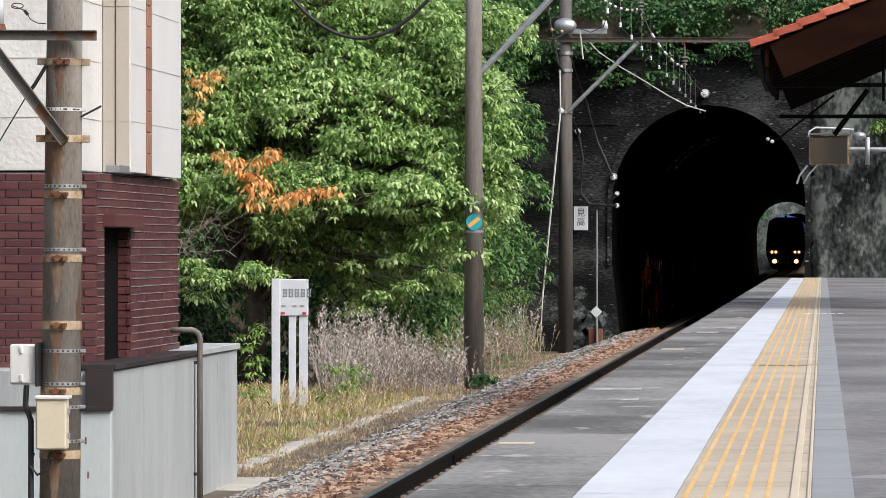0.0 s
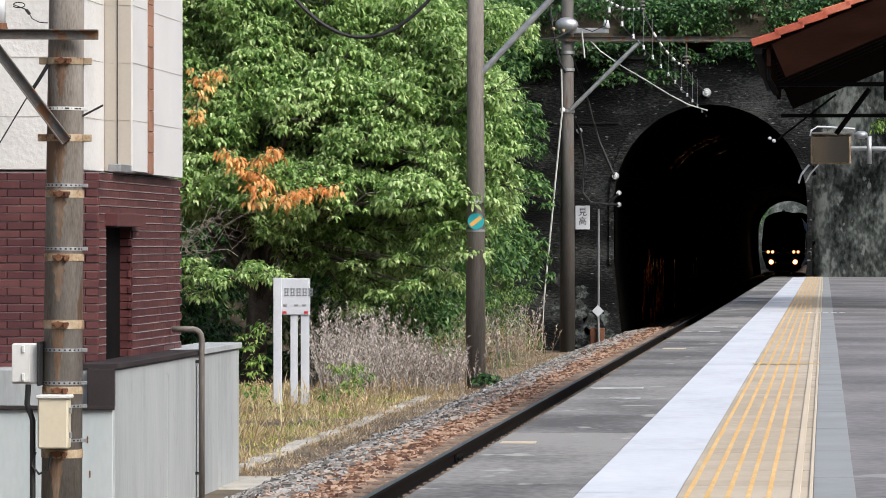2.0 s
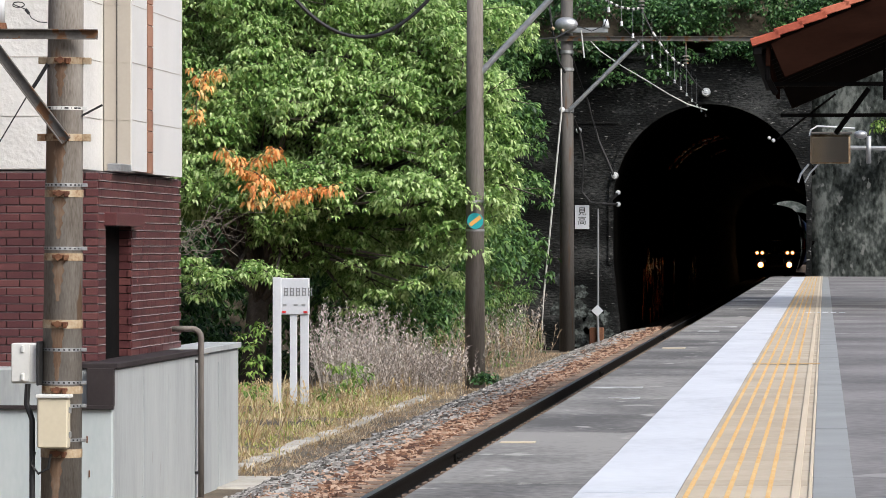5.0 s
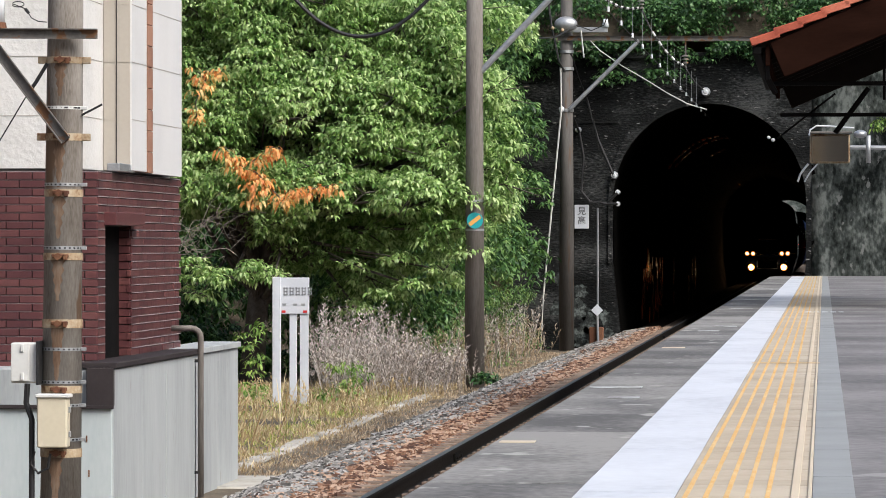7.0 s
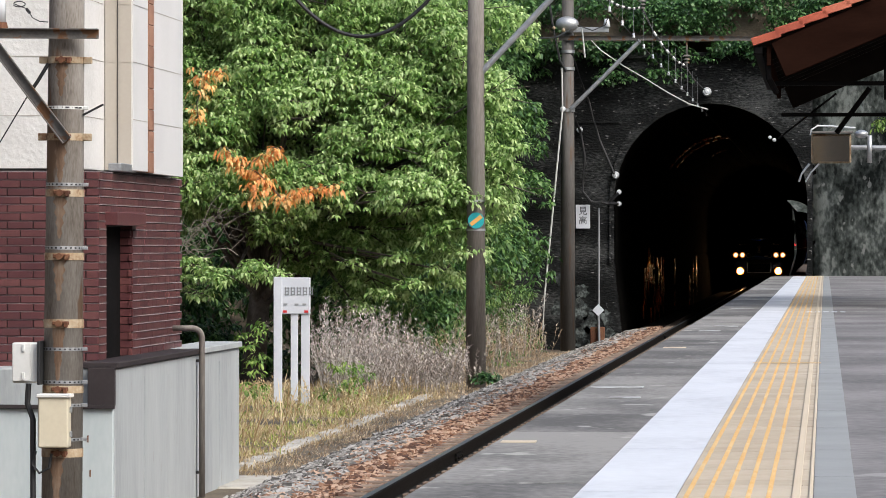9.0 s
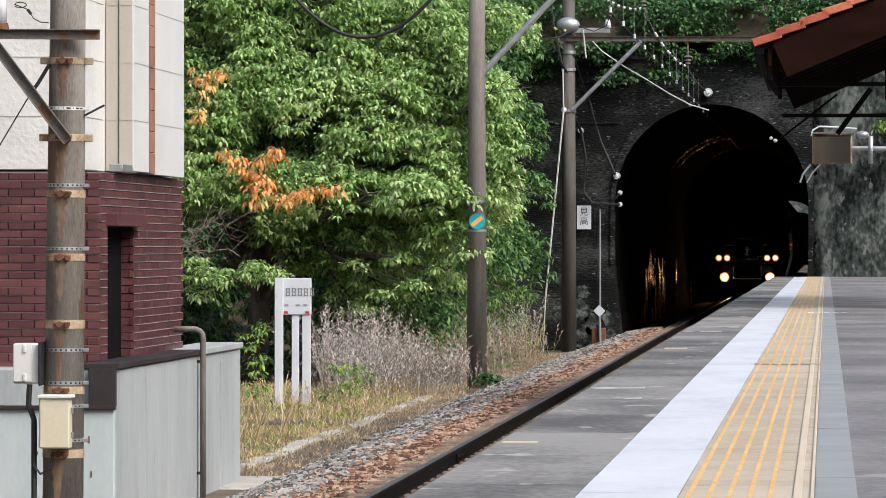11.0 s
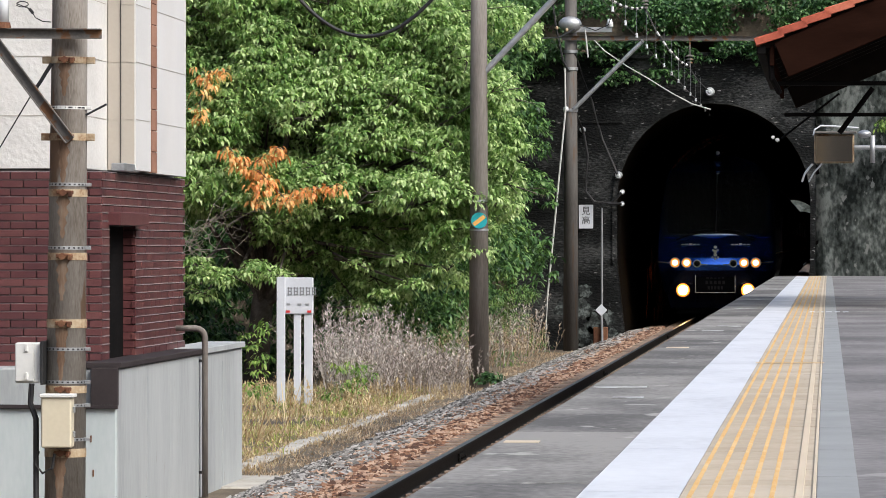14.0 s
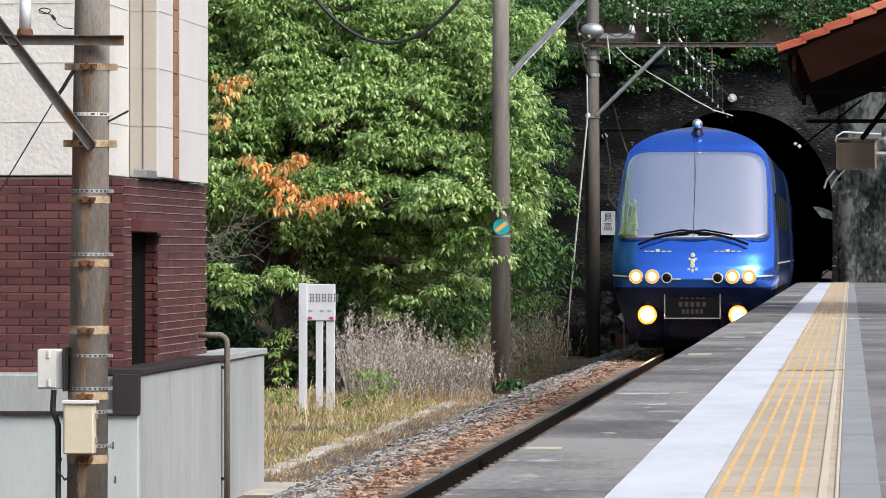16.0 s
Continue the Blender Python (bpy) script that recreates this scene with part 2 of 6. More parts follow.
# red-tinted metal for the added plates and arcs that carry glints
GLINT = mat("glint_metal", [(0.01, 0.0014, 0.0003), (0.1, 0.014, 0.002), (0.32, 0.05, 0.008)], 3, 9, 0.26, metal=1.0, bump=0.5, size=0.02, contrast=1.6)
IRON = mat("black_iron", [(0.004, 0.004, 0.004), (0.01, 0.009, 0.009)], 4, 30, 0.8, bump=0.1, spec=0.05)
WORN_PAINT = mat("worn_white_paint", [(0.16, 0.155, 0.15), (0.3, 0.3, 0.3), (0.5, 0.51, 0.53)], 5, 16, 0.8, bump=0.1, contrast=1.8)
DARK_POLE = mat("sooty_pole", [(0.04, 0.034, 0.031), (0.085, 0.078, 0.072), (0.13, 0.122, 0.115)], 1.4, 22, 0.8, bump=0.3, size=0.004, stretch=(3, 3, 0.3), fleck=((0.09, 0.06, 0.042), 2.0, 0.62))
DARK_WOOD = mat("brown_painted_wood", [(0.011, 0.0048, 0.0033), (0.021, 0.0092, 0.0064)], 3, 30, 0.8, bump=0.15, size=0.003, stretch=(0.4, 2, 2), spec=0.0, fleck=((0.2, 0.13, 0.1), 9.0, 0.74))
# boards under the roof, with its shade put into the near-black colour
SOFFIT = mat("shade_dark_boards", [(0.006, 0.004, 0.003), (0.013, 0.009, 0.007)], 3, 30, 0.9, bump=0.2, spec=0.1)
ROOF_TILE = mat("orange_roof_tile", [(0.28, 0.052, 0.026), (0.4, 0.085, 0.042), (0.5, 0.15, 0.085)], 3, 30, 0.6, bump=0.2, size=0.004, random=0.25)
BARK = mat("bark", [(0.03, 0.022, 0.018), (0.08, 0.065, 0.055), (0.15, 0.13, 0.12)], 6, 40, 0.9, bump=0.5, size=0.01)
TWIG = mat("pale_twig", [(0.16, 0.13, 0.11), (0.3, 0.26, 0.23)], 6, 40, 0.9, bump=0)
CHERRY = leaf_mat("cherry_leaf", [(0.13, 0.25, 0.06), (0.36, 0.53, 0.175), (0.62, 0.75, 0.38)], 0.45, 0.45)
AUTUMN = leaf_mat("autumn_leaf", [(0.78, 0.3, 0.1), (0.86, 0.48, 0.17), (0.86, 0.66, 0.3)], 0.42)
DARK_LEAF = leaf_mat("dark_leaf", [(0.02, 0.06, 0.018), (0.06, 0.15, 0.04), (0.14, 0.26, 0.07)], 0.25)
MID_LEAF = leaf_mat("mid_green_leaf", [(0.04, 0.1, 0.025), (0.1, 0.2, 0.05), (0.22, 0.33, 0.09)], 0.3)
IVY = leaf_mat("ivy_leaf", [(0.014, 0.05, 0.015), (0.042, 0.115, 0.029), (0.105, 0.22, 0.065)], 0.25)
FRESH = leaf_mat("fresh_leaf", [(0.08, 0.17, 0.03), (0.17, 0.3, 0.06), (0.32, 0.44, 0.11)], 0.4)
GRASS_DRY = leaf_mat("dry_grass", [(0.34, 0.23, 0.11), (0.52, 0.39, 0.21), (0.66, 0.55, 0.35)], 0.3, 0.8)
GRASS_GREEN = leaf_mat("green_grass", [(0.2, 0.27, 0.05), (0.4, 0.46, 0.11), (0.6, 0.58, 0.22)], 0.35, 0.7)
WEED_GREY = leaf_mat("withered_weed", [(0.26, 0.215, 0.18), (0.46, 0.405, 0.36), (0.64, 0.59, 0.545)], 0.25, 0.9)
WEED_BROWN = leaf_mat("brown_weed", [(0.24, 0.17, 0.11), (0.42, 0.31, 0.205), (0.56, 0.46, 0.33)], 0.25, 0.9)
SIGN_WHITE = mat("white_enamel", [(0.5, 0.52, 0.56), (0.58, 0.6, 0.64)], 2, 30, 0.4, bump=0.03)
INK = plain("black_ink", (0.02, 0.02, 0.022), 0.6)
RED = plain("red_paint", (0.55, 0.03, 0.03), 0.5)
TEAL = plain("teal_enamel", (0.02, 0.33, 0.36), 0.35)
ORANGE = plain("orange_paint", (0.7, 0.38, 0.1), 0.5)
CHINA = plain("white_porcelain", (0.6, 0.62, 0.64), 0.25, coat=0.3)
CABLE_GREY = plain("grey_cable", (0.2, 0.21, 0.22), 0.5)
PALE_ROPE = plain("pale_wire", (0.5, 0.5, 0.48), 0.6)
PAINT_BLUE = plain("blue_coach_paint", (0.05, 0.21, 0.88), 0.2, metal=0.88, coat=0.7)
DARKENED_BLUE = plain("darkened_coach_paint", (0.004, 0.011, 0.045), 0.25, metal=0.6, coat=0.4)
SCREEN = plain("tinted_glass", (0.006, 0.006, 0.008), 0.25, spec=0.15)
# coach blue taken near black for the shade inside the tunnel
CAR_SIDE = plain("shaded_coach_paint", (0.004, 0.011, 0.045), 0.6, spec=0.12)
COATED = plain("mirror_coated_windscreen", (0.86, 0.86, 0.9), 0.04, metal=0.95, coat=0.3)
SILVER = plain("silver_trim", (0.75, 0.74, 0.7), 0.2, metal=0.9)
GOLD = plain("pale_gold_trim", (0.85, 0.76, 0.5), 0.3, metal=0.5)
UNDER = plain("black_underframe", (0.004, 0.004, 0.005), 0.6, spec=0.1)
LAMP_LOW = glow("headlamp", (1.0, 0.6, 0.26), 40)
# glowing orange ring stands in for the halo round each lit lens
LAMP_RING = glow("lamp_glow_ring", (1.0, 0.27, 0.035), 0.75)
LAMP_HIGH = glow("upper_lamp", (1.0, 0.68, 0.34), 3.0)
LAMP_RED = glow("red_lamp", (1.0, 0.02, 0.02), 7)
MIRROR = plain("mirror_glass", (0.13, 0.115, 0.095), 0.05, metal=1.0)

# ---- ground, cutting and tunnel ----
PORTAL_Y, FAR_Y = 100.0, 320.0


def height(x, y):
    """The lie of the land: a flat strip by the line, slopes beside it, and the hill that the tunnel goes through."""
    z = -0.65
    if y < PORTAL_Y + 0.5:
        z += max(0.0, -9.0 - x + max(0.0, y - 84) * 0.28) * 0.75
        z += max(0.0, x - 11.0) * 0.5
        z = min(z, 24.0)
    elif y < FAR_Y - 0.5:
        z = 6.2 + min(26.0, (y - PORTAL_Y) * 0.75, (FAR_Y - y) * 0.9 + 0.5)
    else:
        z += max(0.0, abs(x) - 4.5) * 0.9 if abs(x) < 30 else 23
        z = max(z, 16.0 + (y - 430) * 0.3) if y > 430.7 else z
        z = min(z, 40.0)
    far = max(abs(x), abs(y - 150)) - 400
    if far > 0:
        z = max(-0.65, z - far * 0.05)
    return z + 0.12 * noise.noise((x * 0.35, y * 0.35, 0)) * min(1.0, max(0.0, (abs(x) - 3) / 3))


def build_ground():
    xs = [-1600, -800, -400, -200, -100, -60, -40, -30, -24] + [-20 + 0.8 * i for i in range(21)] + [-3.4, -2.62, 0, 2.62, 3.4, 4.5, 6, 8, 10, 12, 15, 20, 30, 40, 60, 100, 200, 400, 800, 1600]
    ys = [-1500, -700, -300, -100, -40, 0, 20, 30] + [34 + 2 * i for i in range(33)] + [100.3, 100.6] + [102 + 3 * i for i in range(12)] + [145, 160, 200, 250, 290, 310, 319.3, 319.8] + [325, 340, 360, 400, 425, 430.5, 431.0, 450, 520, 600, 800, 1200, 1800]
    bm = bmesh.new()
    grid = [[bm.verts.new((x, y, height(x, y))) for x in xs] for y in ys]
    for j in range(len(ys) - 1):
        for i in range(len(xs) - 1):
            bore = abs(xs[i] + xs[i + 1]) < 5.3 and xs[i] > -2.7 and xs[i + 1] < 2.7
            if bore and (ys[j] == 100.3 or ys[j] == 319.3 or ys[j] == 430.5):
                continue
            bm.faces.new((grid[j][i], grid[j][i + 1], grid[j + 1][i + 1], grid[j + 1][i]))
    ob = part("ground", bm, SOIL, smooth=False)
    tagged(ob, "brown earth with leaf litter beside the railway line", "ground", kind="structure")


def arch(hw=2.27, spring=2.9, apex=5.16, foot=-0.7, lean=0.22, n=20):
    """The bore's outline from the one foot over the crown to the other."""
    pts = [(-hw + lean, foot), (-hw, 1.4), (-hw, spring)]
    pts += [(-hw * math.cos(math.pi * k / n), spring + (apex - spring) * math.sin(math.pi * k / n)) for k in range(1, n)]
    pts += [(hw, spring), (hw, 1.4), (hw - lean, foot)]
    return pts


BORE_X = 0.1


def build_tunnel():
    line = arch()
    bm = bmesh.new()
    for y0, y1 in [(PORTAL_Y + 0.02, 130), (130, 175), (175, 230), (230, FAR_Y - 0.02)]:
        for (xa, za), (xb, zb) in zip(line, line[1:]):
            bm.faces.new([bm.verts.new((BORE_X + x, y, z)) for x, y, z in ((xa, y0, za), (xb, y0, zb), (xb, y1, zb), (xa, y1, za))])
    bmesh.ops.remove_doubles(bm, verts=bm.verts, dist=1e-4)
    bmesh.ops.reverse_faces(bm, faces=bm.faces)
    bmesh.ops.solidify(bm, geom=bm.faces[:], thickness=0.3)
    lining = tagged(part("tunnel_lining", bm, LINING, smooth=False), "railway tunnel lining, near-black with the bore's shade in its colour", "tunnel", kind="structure")
    rng = np.random.default_rng(14)
    # plates added along the wall for the headlamps' glints on wet lining
    for y, n in ((112, 5), (114, 6), (116, 6), (118.5, 6), (120.5, 6), (122.5, 6), (124.5, 5), (134, 3), (149, 4), (153, 4), (157, 3)):
        for piece in range(n):
            bm = bmesh.new()
            box(bm, BORE_X - 2.06 + rng.uniform(0, 0.02), y + rng.uniform(-0.9, 0.9), rng.uniform(-0.2, 1.35), 0.02, rng.uniform(0.2, 0.75), rng.uniform(0.25, 0.9), 0,
                Matrix.Rotation(rng.uniform(-0.2, 0.2), 4, "X"))
            part("glint_plate", bm, GLINT, lining, "tinted metal plate added for lamp glints on the wet wall")
    # broken metal arcs added under the crown to catch the lamps' glint
    for y, a0, a1 in ((125.0, 32, 82), (128.5, 36, 85), (142.0, 60, 74)):
        a = a0
        while a < a1:
            step = rng.uniform(1.5, 4.5)
            bm = bmesh.new()
            prev = None
            for k in range(3):
                r = radians(a + step * k / 2)
                x, z = BORE_X - 2.2 * math.cos(r), 2.9 + 2.18 * math.sin(r) + rng.uniform(-0.015, 0.015)
                row = [bm.verts.new(p) for p in ((x, y, z), (x, y + 0.7, z), (x * 1.02, y + 0.7, z + 0.04), (x * 1.02, y, z + 0.04))]
                if prev:
                    for q in range(4):
                        bm.faces.new((prev[q], row[q], row[(q + 1) % 4], prev[(q + 1) % 4]))
                prev = row
            bmesh.ops.recalc_face_normals(bm, faces=bm.faces)
            part("glint_arc", bm, GLINT, lining, "tinted metal arc added for lamp glints under the crown")
            a += step + rng.uniform(0.6, 3.0)


def build_tunnel_signal():
    lamp = thing("tunnel_signal", "small red signal lamp on the tunnel wall", "signal lamp")
    bm = bmesh.new()
    box(bm, 2.28, 300, 1.9, 0.14, 0.2, 0.5, 0.02)
    part("housing", bm, BLACK, lamp)
    bm = bmesh.new()
    ball(bm, (2.24, 299.9, 1.86), 0.09, 12)
    part("lens", bm, LAMP_RED, lamp, "glowing red lens", smooth=True)


def portal_wall(y, x0, x1, top, facing, name, label):
    """A masonry wall with the bore going through it."""
    line = [(BORE_X + x, z) for x, z in arch()]
    bm = bmesh.new()
    front = [bm.verts.new((x, y, z)) for x, z in line]
    n = len(line)
    rim = []
    for i, (x, z) in enumerate(line):
        k = i / (n - 1)
        if z < 2.0:
            rim.append((x0 if k < 0.5 else x1, z))
        elif i == 2:
            rim.append((x0, z))
        elif i == n - 3:
            rim.append((x1, z))
        else:
            a = (i - 2) / (n - 5)
            rim.append((x0 + (x1 - x0) * a, top))
    outer = [bm.verts.new((x, y, z)) for x, z in rim]
    for i in range(n - 1):
        bm.faces.new((front[i], front[i + 1], outer[i + 1], outer[i]))
    ca, cb = bm.verts.new((x0, y, top)), bm.verts.new((x1, y, top))
    bm.faces.new((outer[2], outer[3], ca))
    bm.faces.new((outer[n - 4], outer[n - 3], cb))
    bmesh.ops.recalc_face_normals(bm, faces=bm.faces)
    ret = bmesh.ops.extrude_face_region(bm, geom=bm.faces[:])
    bmesh.ops.translate(bm, vec=(0, 0.45 * facing, 0), verts=[v for v in ret["geom"] if isinstance(v, bmesh.types.BMVert)])
    bmesh.ops.recalc_face_normals(bm, faces=bm.faces)
    return tagged(part(name, bm, PORTAL), label, "tunnel portal", kind="structure")


def build_portals():
    wall = portal_wall(PORTAL_Y, -4.6, 2.5, 6.35, 1, "wall_portal", "soot-blackened masonry wall round the tunnel mouth")
    # raised ring round the opening
    bm = bmesh.new()
    inner, outer = [(BORE_X + x, z) for x, z in arch(2.275, 2.9, 5.17)], [(BORE_X + x, z) for x, z in arch(2.38, 2.9, 5.6, lean=0.15)]
    for k in range(1, len(inner) - 1):
        quad = [inner[k], inner[k + 1], outer[k + 1], outer[k]] if k + 1 < len(inner) else None
        lo = [bm.verts.new((x, PORTAL_Y - 0.06, z)) for x, z in quad]
        hi = [bm.verts.new((x, PORTAL_Y - 0.002, z)) for x, z in quad]
        bm.faces.new(lo)
        for i in range(4):
            bm.faces.new((lo[i], lo[(i + 1) % 4], hi[(i + 1) % 4], hi[i]))
    bmesh.ops.recalc_face_normals(bm, faces=bm.faces)
    part("arch_ring", bm, PORTAL, wall, "smooth black ring of the tunnel mouth")
    # coping course and ledges
    for z, h, out in ((6.3, 0.14, 0.12), (4.72, 0.05, 0.03)):
        bm = bmesh.new()
        box(bm, -3.3 if z < 5 else -1.05, PORTAL_Y - out / 2 - 0.003, z, 2.5 if z < 5 else 7.2, out, h, 0.01)
        part("ledge", bm, PORTAL, wall)
    # patches of bleached plaster near the foot of the wall
    rng = np.random.default_rng(8)
    for cx, cz, r in ((-2.95, 0.75, 0.2), (-3.0, 0.3, 0.28), (-2.75, 0.0, 0.25), (-3.35, 1.0, 0.22), (-3.4, 0.3, 0.25), (-2.35, 0.1, 0.18), (-2.9, -0.35, 0.3), (-2.3, -0.25, 0.15)):
        bm = bmesh.new()
        ring = [(cx + r * rng.uniform(0.45, 1.2) * math.cos(a), cz + r * rng.uniform(0.5, 1.3) * math.sin(a)) for a in np.linspace(0, 6.28, 22)[:-1]]
        face = bm.faces.new([bm.verts.new((x, PORTAL_Y - 0.008, z)) for x, z in ring])
        out = bmesh.ops.extrude_face_region(bm, geom=[face])
        bmesh.ops.translate(bm, vec=(0, 0.006, 0), verts=[v for v in out["geom"] if isinstance(v, bmesh.types.BMVert)])
        bmesh.ops.recalc_face_normals(bm, faces=bm.faces)
        part("plaster_patch", bm, PLASTER, wall, "flaking pale plaster")
    # mottled retaining wall beside the mouth
    bm = bmesh.new()
    nx, nz = 44, 28
    grid = [[bm.verts.new((2.502 + 12 * i / nx, PORTAL_Y - 0.09 * min(1, i / 3) + 0.10 * noise.noise((i * 0.7, j * 0.7, 3)) - 0.03 * i / nx, -0.7 + 8.0 * j / nz)) for i in range(nx + 1)] for j in range(nz + 1)]
    for j in range(nz):
        for i in range(nx):
            bm.faces.new((grid[j][i], grid[j][i + 1], grid[j + 1][i + 1], grid[j + 1][i]))
    bmesh.ops.solidify(bm, geom=bm.faces[:], thickness=-0.5)
    bmesh.ops.recalc_face_normals(bm, faces=bm.faces)
    tagged(part("wall_retaining", bm, ROCK, smooth=True), "grey mottled concrete retaining wall at the platform's end", "retaining wall", kind="structure")
    far = portal_wall(FAR_Y, -4.6, 4.6, 7.0, -1, "wall_portal_far", "grey masonry wall at the tunnel's other mouth")
    far.data.materials[0] = ROCK
    beyond = portal_wall(430.0, -30, 30, 16.0, 1, "wall_portal_beyond", "grey masonry wall of the next tunnel's mouth")
    beyond.data.materials[0] = PALE_ROCK
    line = arch(2.3, 2.9, 5.2)
    bm = bmesh.new()
    for (xa, za), (xb, zb) in zip(line, line[1:]):
        bm.faces.new([bm.verts.new((BORE_X + x, y, z)) for x, y, z in ((xa, 430.2, za), (xb, 430.2, zb), (xb, 520, zb), (xa, 520, za))])
    bm.faces.new([bm.verts.new((BORE_X + x, 520, z)) for x, z in line])
    bmesh.ops.remove_doubles(bm, verts=bm.verts, dist=1e-4)
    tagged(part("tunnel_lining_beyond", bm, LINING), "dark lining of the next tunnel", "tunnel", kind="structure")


def build_trackbed():
    prof = [(-2.75, -0.66), (-2.3, -0.42), (-1.65, -0.2), (-1.2, -0.19), (-1.02, -0.215), (1.02, -0.215), (1.5, -0.3), (1.56, -0.66)]
    bm = bmesh.new()
    ys = [-30, 20] + [25 + 1.5 * i for i in range(51)] + [110, 160, 230, 320, 420, 515]
    rows = [[bm.verts.new((x, y, z + 0.03 * noise.noise((x * 3, y * 2, 1)))) for x, z in prof] for y in ys]
    for a, b in zip(rows, rows[1:]):
        for i in range(len(prof) - 1):
            bm.faces.new((a[i], a[i + 1], b[i + 1], b[i]))
    bmesh.ops.recalc_face_normals(bm, faces=bm.faces)
    tagged(part("trackbed", bm, BALLAST, smooth=True), "dark ballast bed under the railway track", "ballast", kind="structure")


def stones(name, material, label, count, xa, xb, seed, y0=28.0, y1=101.0, smin=0.014, smax=0.033):
    """Broken stones strewn over the bed's shoulder, denser where the line is near."""
    rng = np.random.default_rng(seed)
    y = y0 + (y1 - y0) * rng.random(count) ** 1.35
    x = xa + (xb - xa) * rng.random(count)
    z = np.interp(x, [-2.9, -2.3, -1.65, -1.2, -1.02, -0.7, 1.1], [-0.62, -0.42, -0.2, -0.17, -0.172, -0.183, -0.19]) + 0.012
    z = z + 0.035 * np.sin(x * 5.1 + 2.3 * np.sin(y * 0.9)) * np.sin(y * 1.7) * (x < -1.1)
    base = np.array([(sx, sy, sz) for sx in (-1, 1) for sy in (-1, 1) for sz in (-1, 1)], float)
    verts = base[None] * (smin + (smax - smin) * rng.random((count, 1, 1)))
    verts = verts * (0.55 + 0.75 * rng.random((count, 8, 3)))
    ang = rng.random((count, 2)) * 6.28
    c, s = np.cos(ang[:, :1]), np.sin(ang[:, :1])
    vx, vy, vz = verts[..., 0], verts[..., 1], verts[..., 2]
    vx, vy = vx * c - vy * s, vx * s + vy * c
    c, s = np.cos(ang[:, 1:]), np.sin(ang[:, 1:])
    vy, vz = vy * c - vz * s, vy * s + vz * c
    verts = np.stack([vx + x[:, None], vy + y[:, None], vz * 0.8 + z[:, None]], -1).reshape(-1, 3)
    quad = np.array([(0, 1, 3, 2), (4, 6, 7, 5), (0, 4, 5, 1), (2, 3, 7, 6), (0, 2, 6, 4), (1, 5, 7, 3)])
    faces = (quad[None] + 8 * np.arange(count)[:, None, None]).reshape(-1, 4)
    me = bpy.data.meshes.new(name)
    me.from_pydata(verts.tolist(), [], faces.tolist())
    tagged(mesh_part(name, me, material), label, "ballast", kind="stuff")


def build_track():
    track = thing("railway_track", "single railway track with dark rails on sleepers", "railway track")
    prof = [(-0.064, -0.153), (0.064, -0.153), (0.064, -0.142), (0.012, -0.125), (0.009, -0.045), (0.033, -0.035), (0.033, -0.006), (0.026, -0.001),
            (-0.026, -0.001), (-0.033, -0.006), (-0.033, -0.035), (-0.009, -0.045), (-0.012, -0.125), (-0.064, -0.142)]
    for side in (-1, 1):
        bm = bmesh.new()
        a = [bm.verts.new((side * 0.566 + x, -30, z)) for x, z in prof]
        b = [bm.verts.new((side * 0.566 + x, 515, z)) for x, z in prof]
        for i in range(len(prof)):
            bm.faces.new((a[i], a[(i + 1) % len(prof)], b[(i + 1) % len(prof)], b[i]))
        bmesh.ops.recalc_face_normals(bm, faces=bm.faces)
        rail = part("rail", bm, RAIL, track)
        bm = bmesh.new()
        box(bm, side * 0.566, 242, 0.0005, 0.05, 544, 0.003)
        part("rail_head", bm, RAIL_TOP, rail, "polished running surface")
        for y in (38.5, 63.5, 88.5):
            bm = bmesh.new()
            for off in (-0.024, 0.024):
                box(bm, side * 0.566 + off, y, -0.085, 0.018, 0.5, 0.07, 0.004)
                for k in (-0.18, -0.06, 0.06, 0.18):
                    cyl(bm, (side * 0.566 + off * 1.3, y + k, -0.085), (side * 0.566 + off * 2.2, y + k, -0.085), 0.014, 0.014, 6)
            part("fishplate", bm, RAIL, rail)
    bm = bmesh.new()
    box(bm, 0, 0, -0.2, 2.1, 0.2, 0.14, 0.012)
    for side in (-1, 1):
        for off in (-0.1, 0.1):
            box(bm, side * 0.566 + off, 0, -0.118, 0.07, 0.07, 0.035, 0.008)
    first = part("sleeper", bm, SLEEPER, track)
    first.location = (0, 24, 0)
    for i in range(1, 140):
        ob = new("sleeper", first.data)
        ob.parent, ob.location = track, (0, 24 + 0.56 * i, 0)
    bm = bmesh.new()
    for i in range(140, 340):
        box(bm, 0, 24 + 0.56 * i, -0.2, 2.1, 0.2, 0.14)
    tagged(part("sleepers_in_tunnel", bm, SLEEPER, track), kind="stuff")


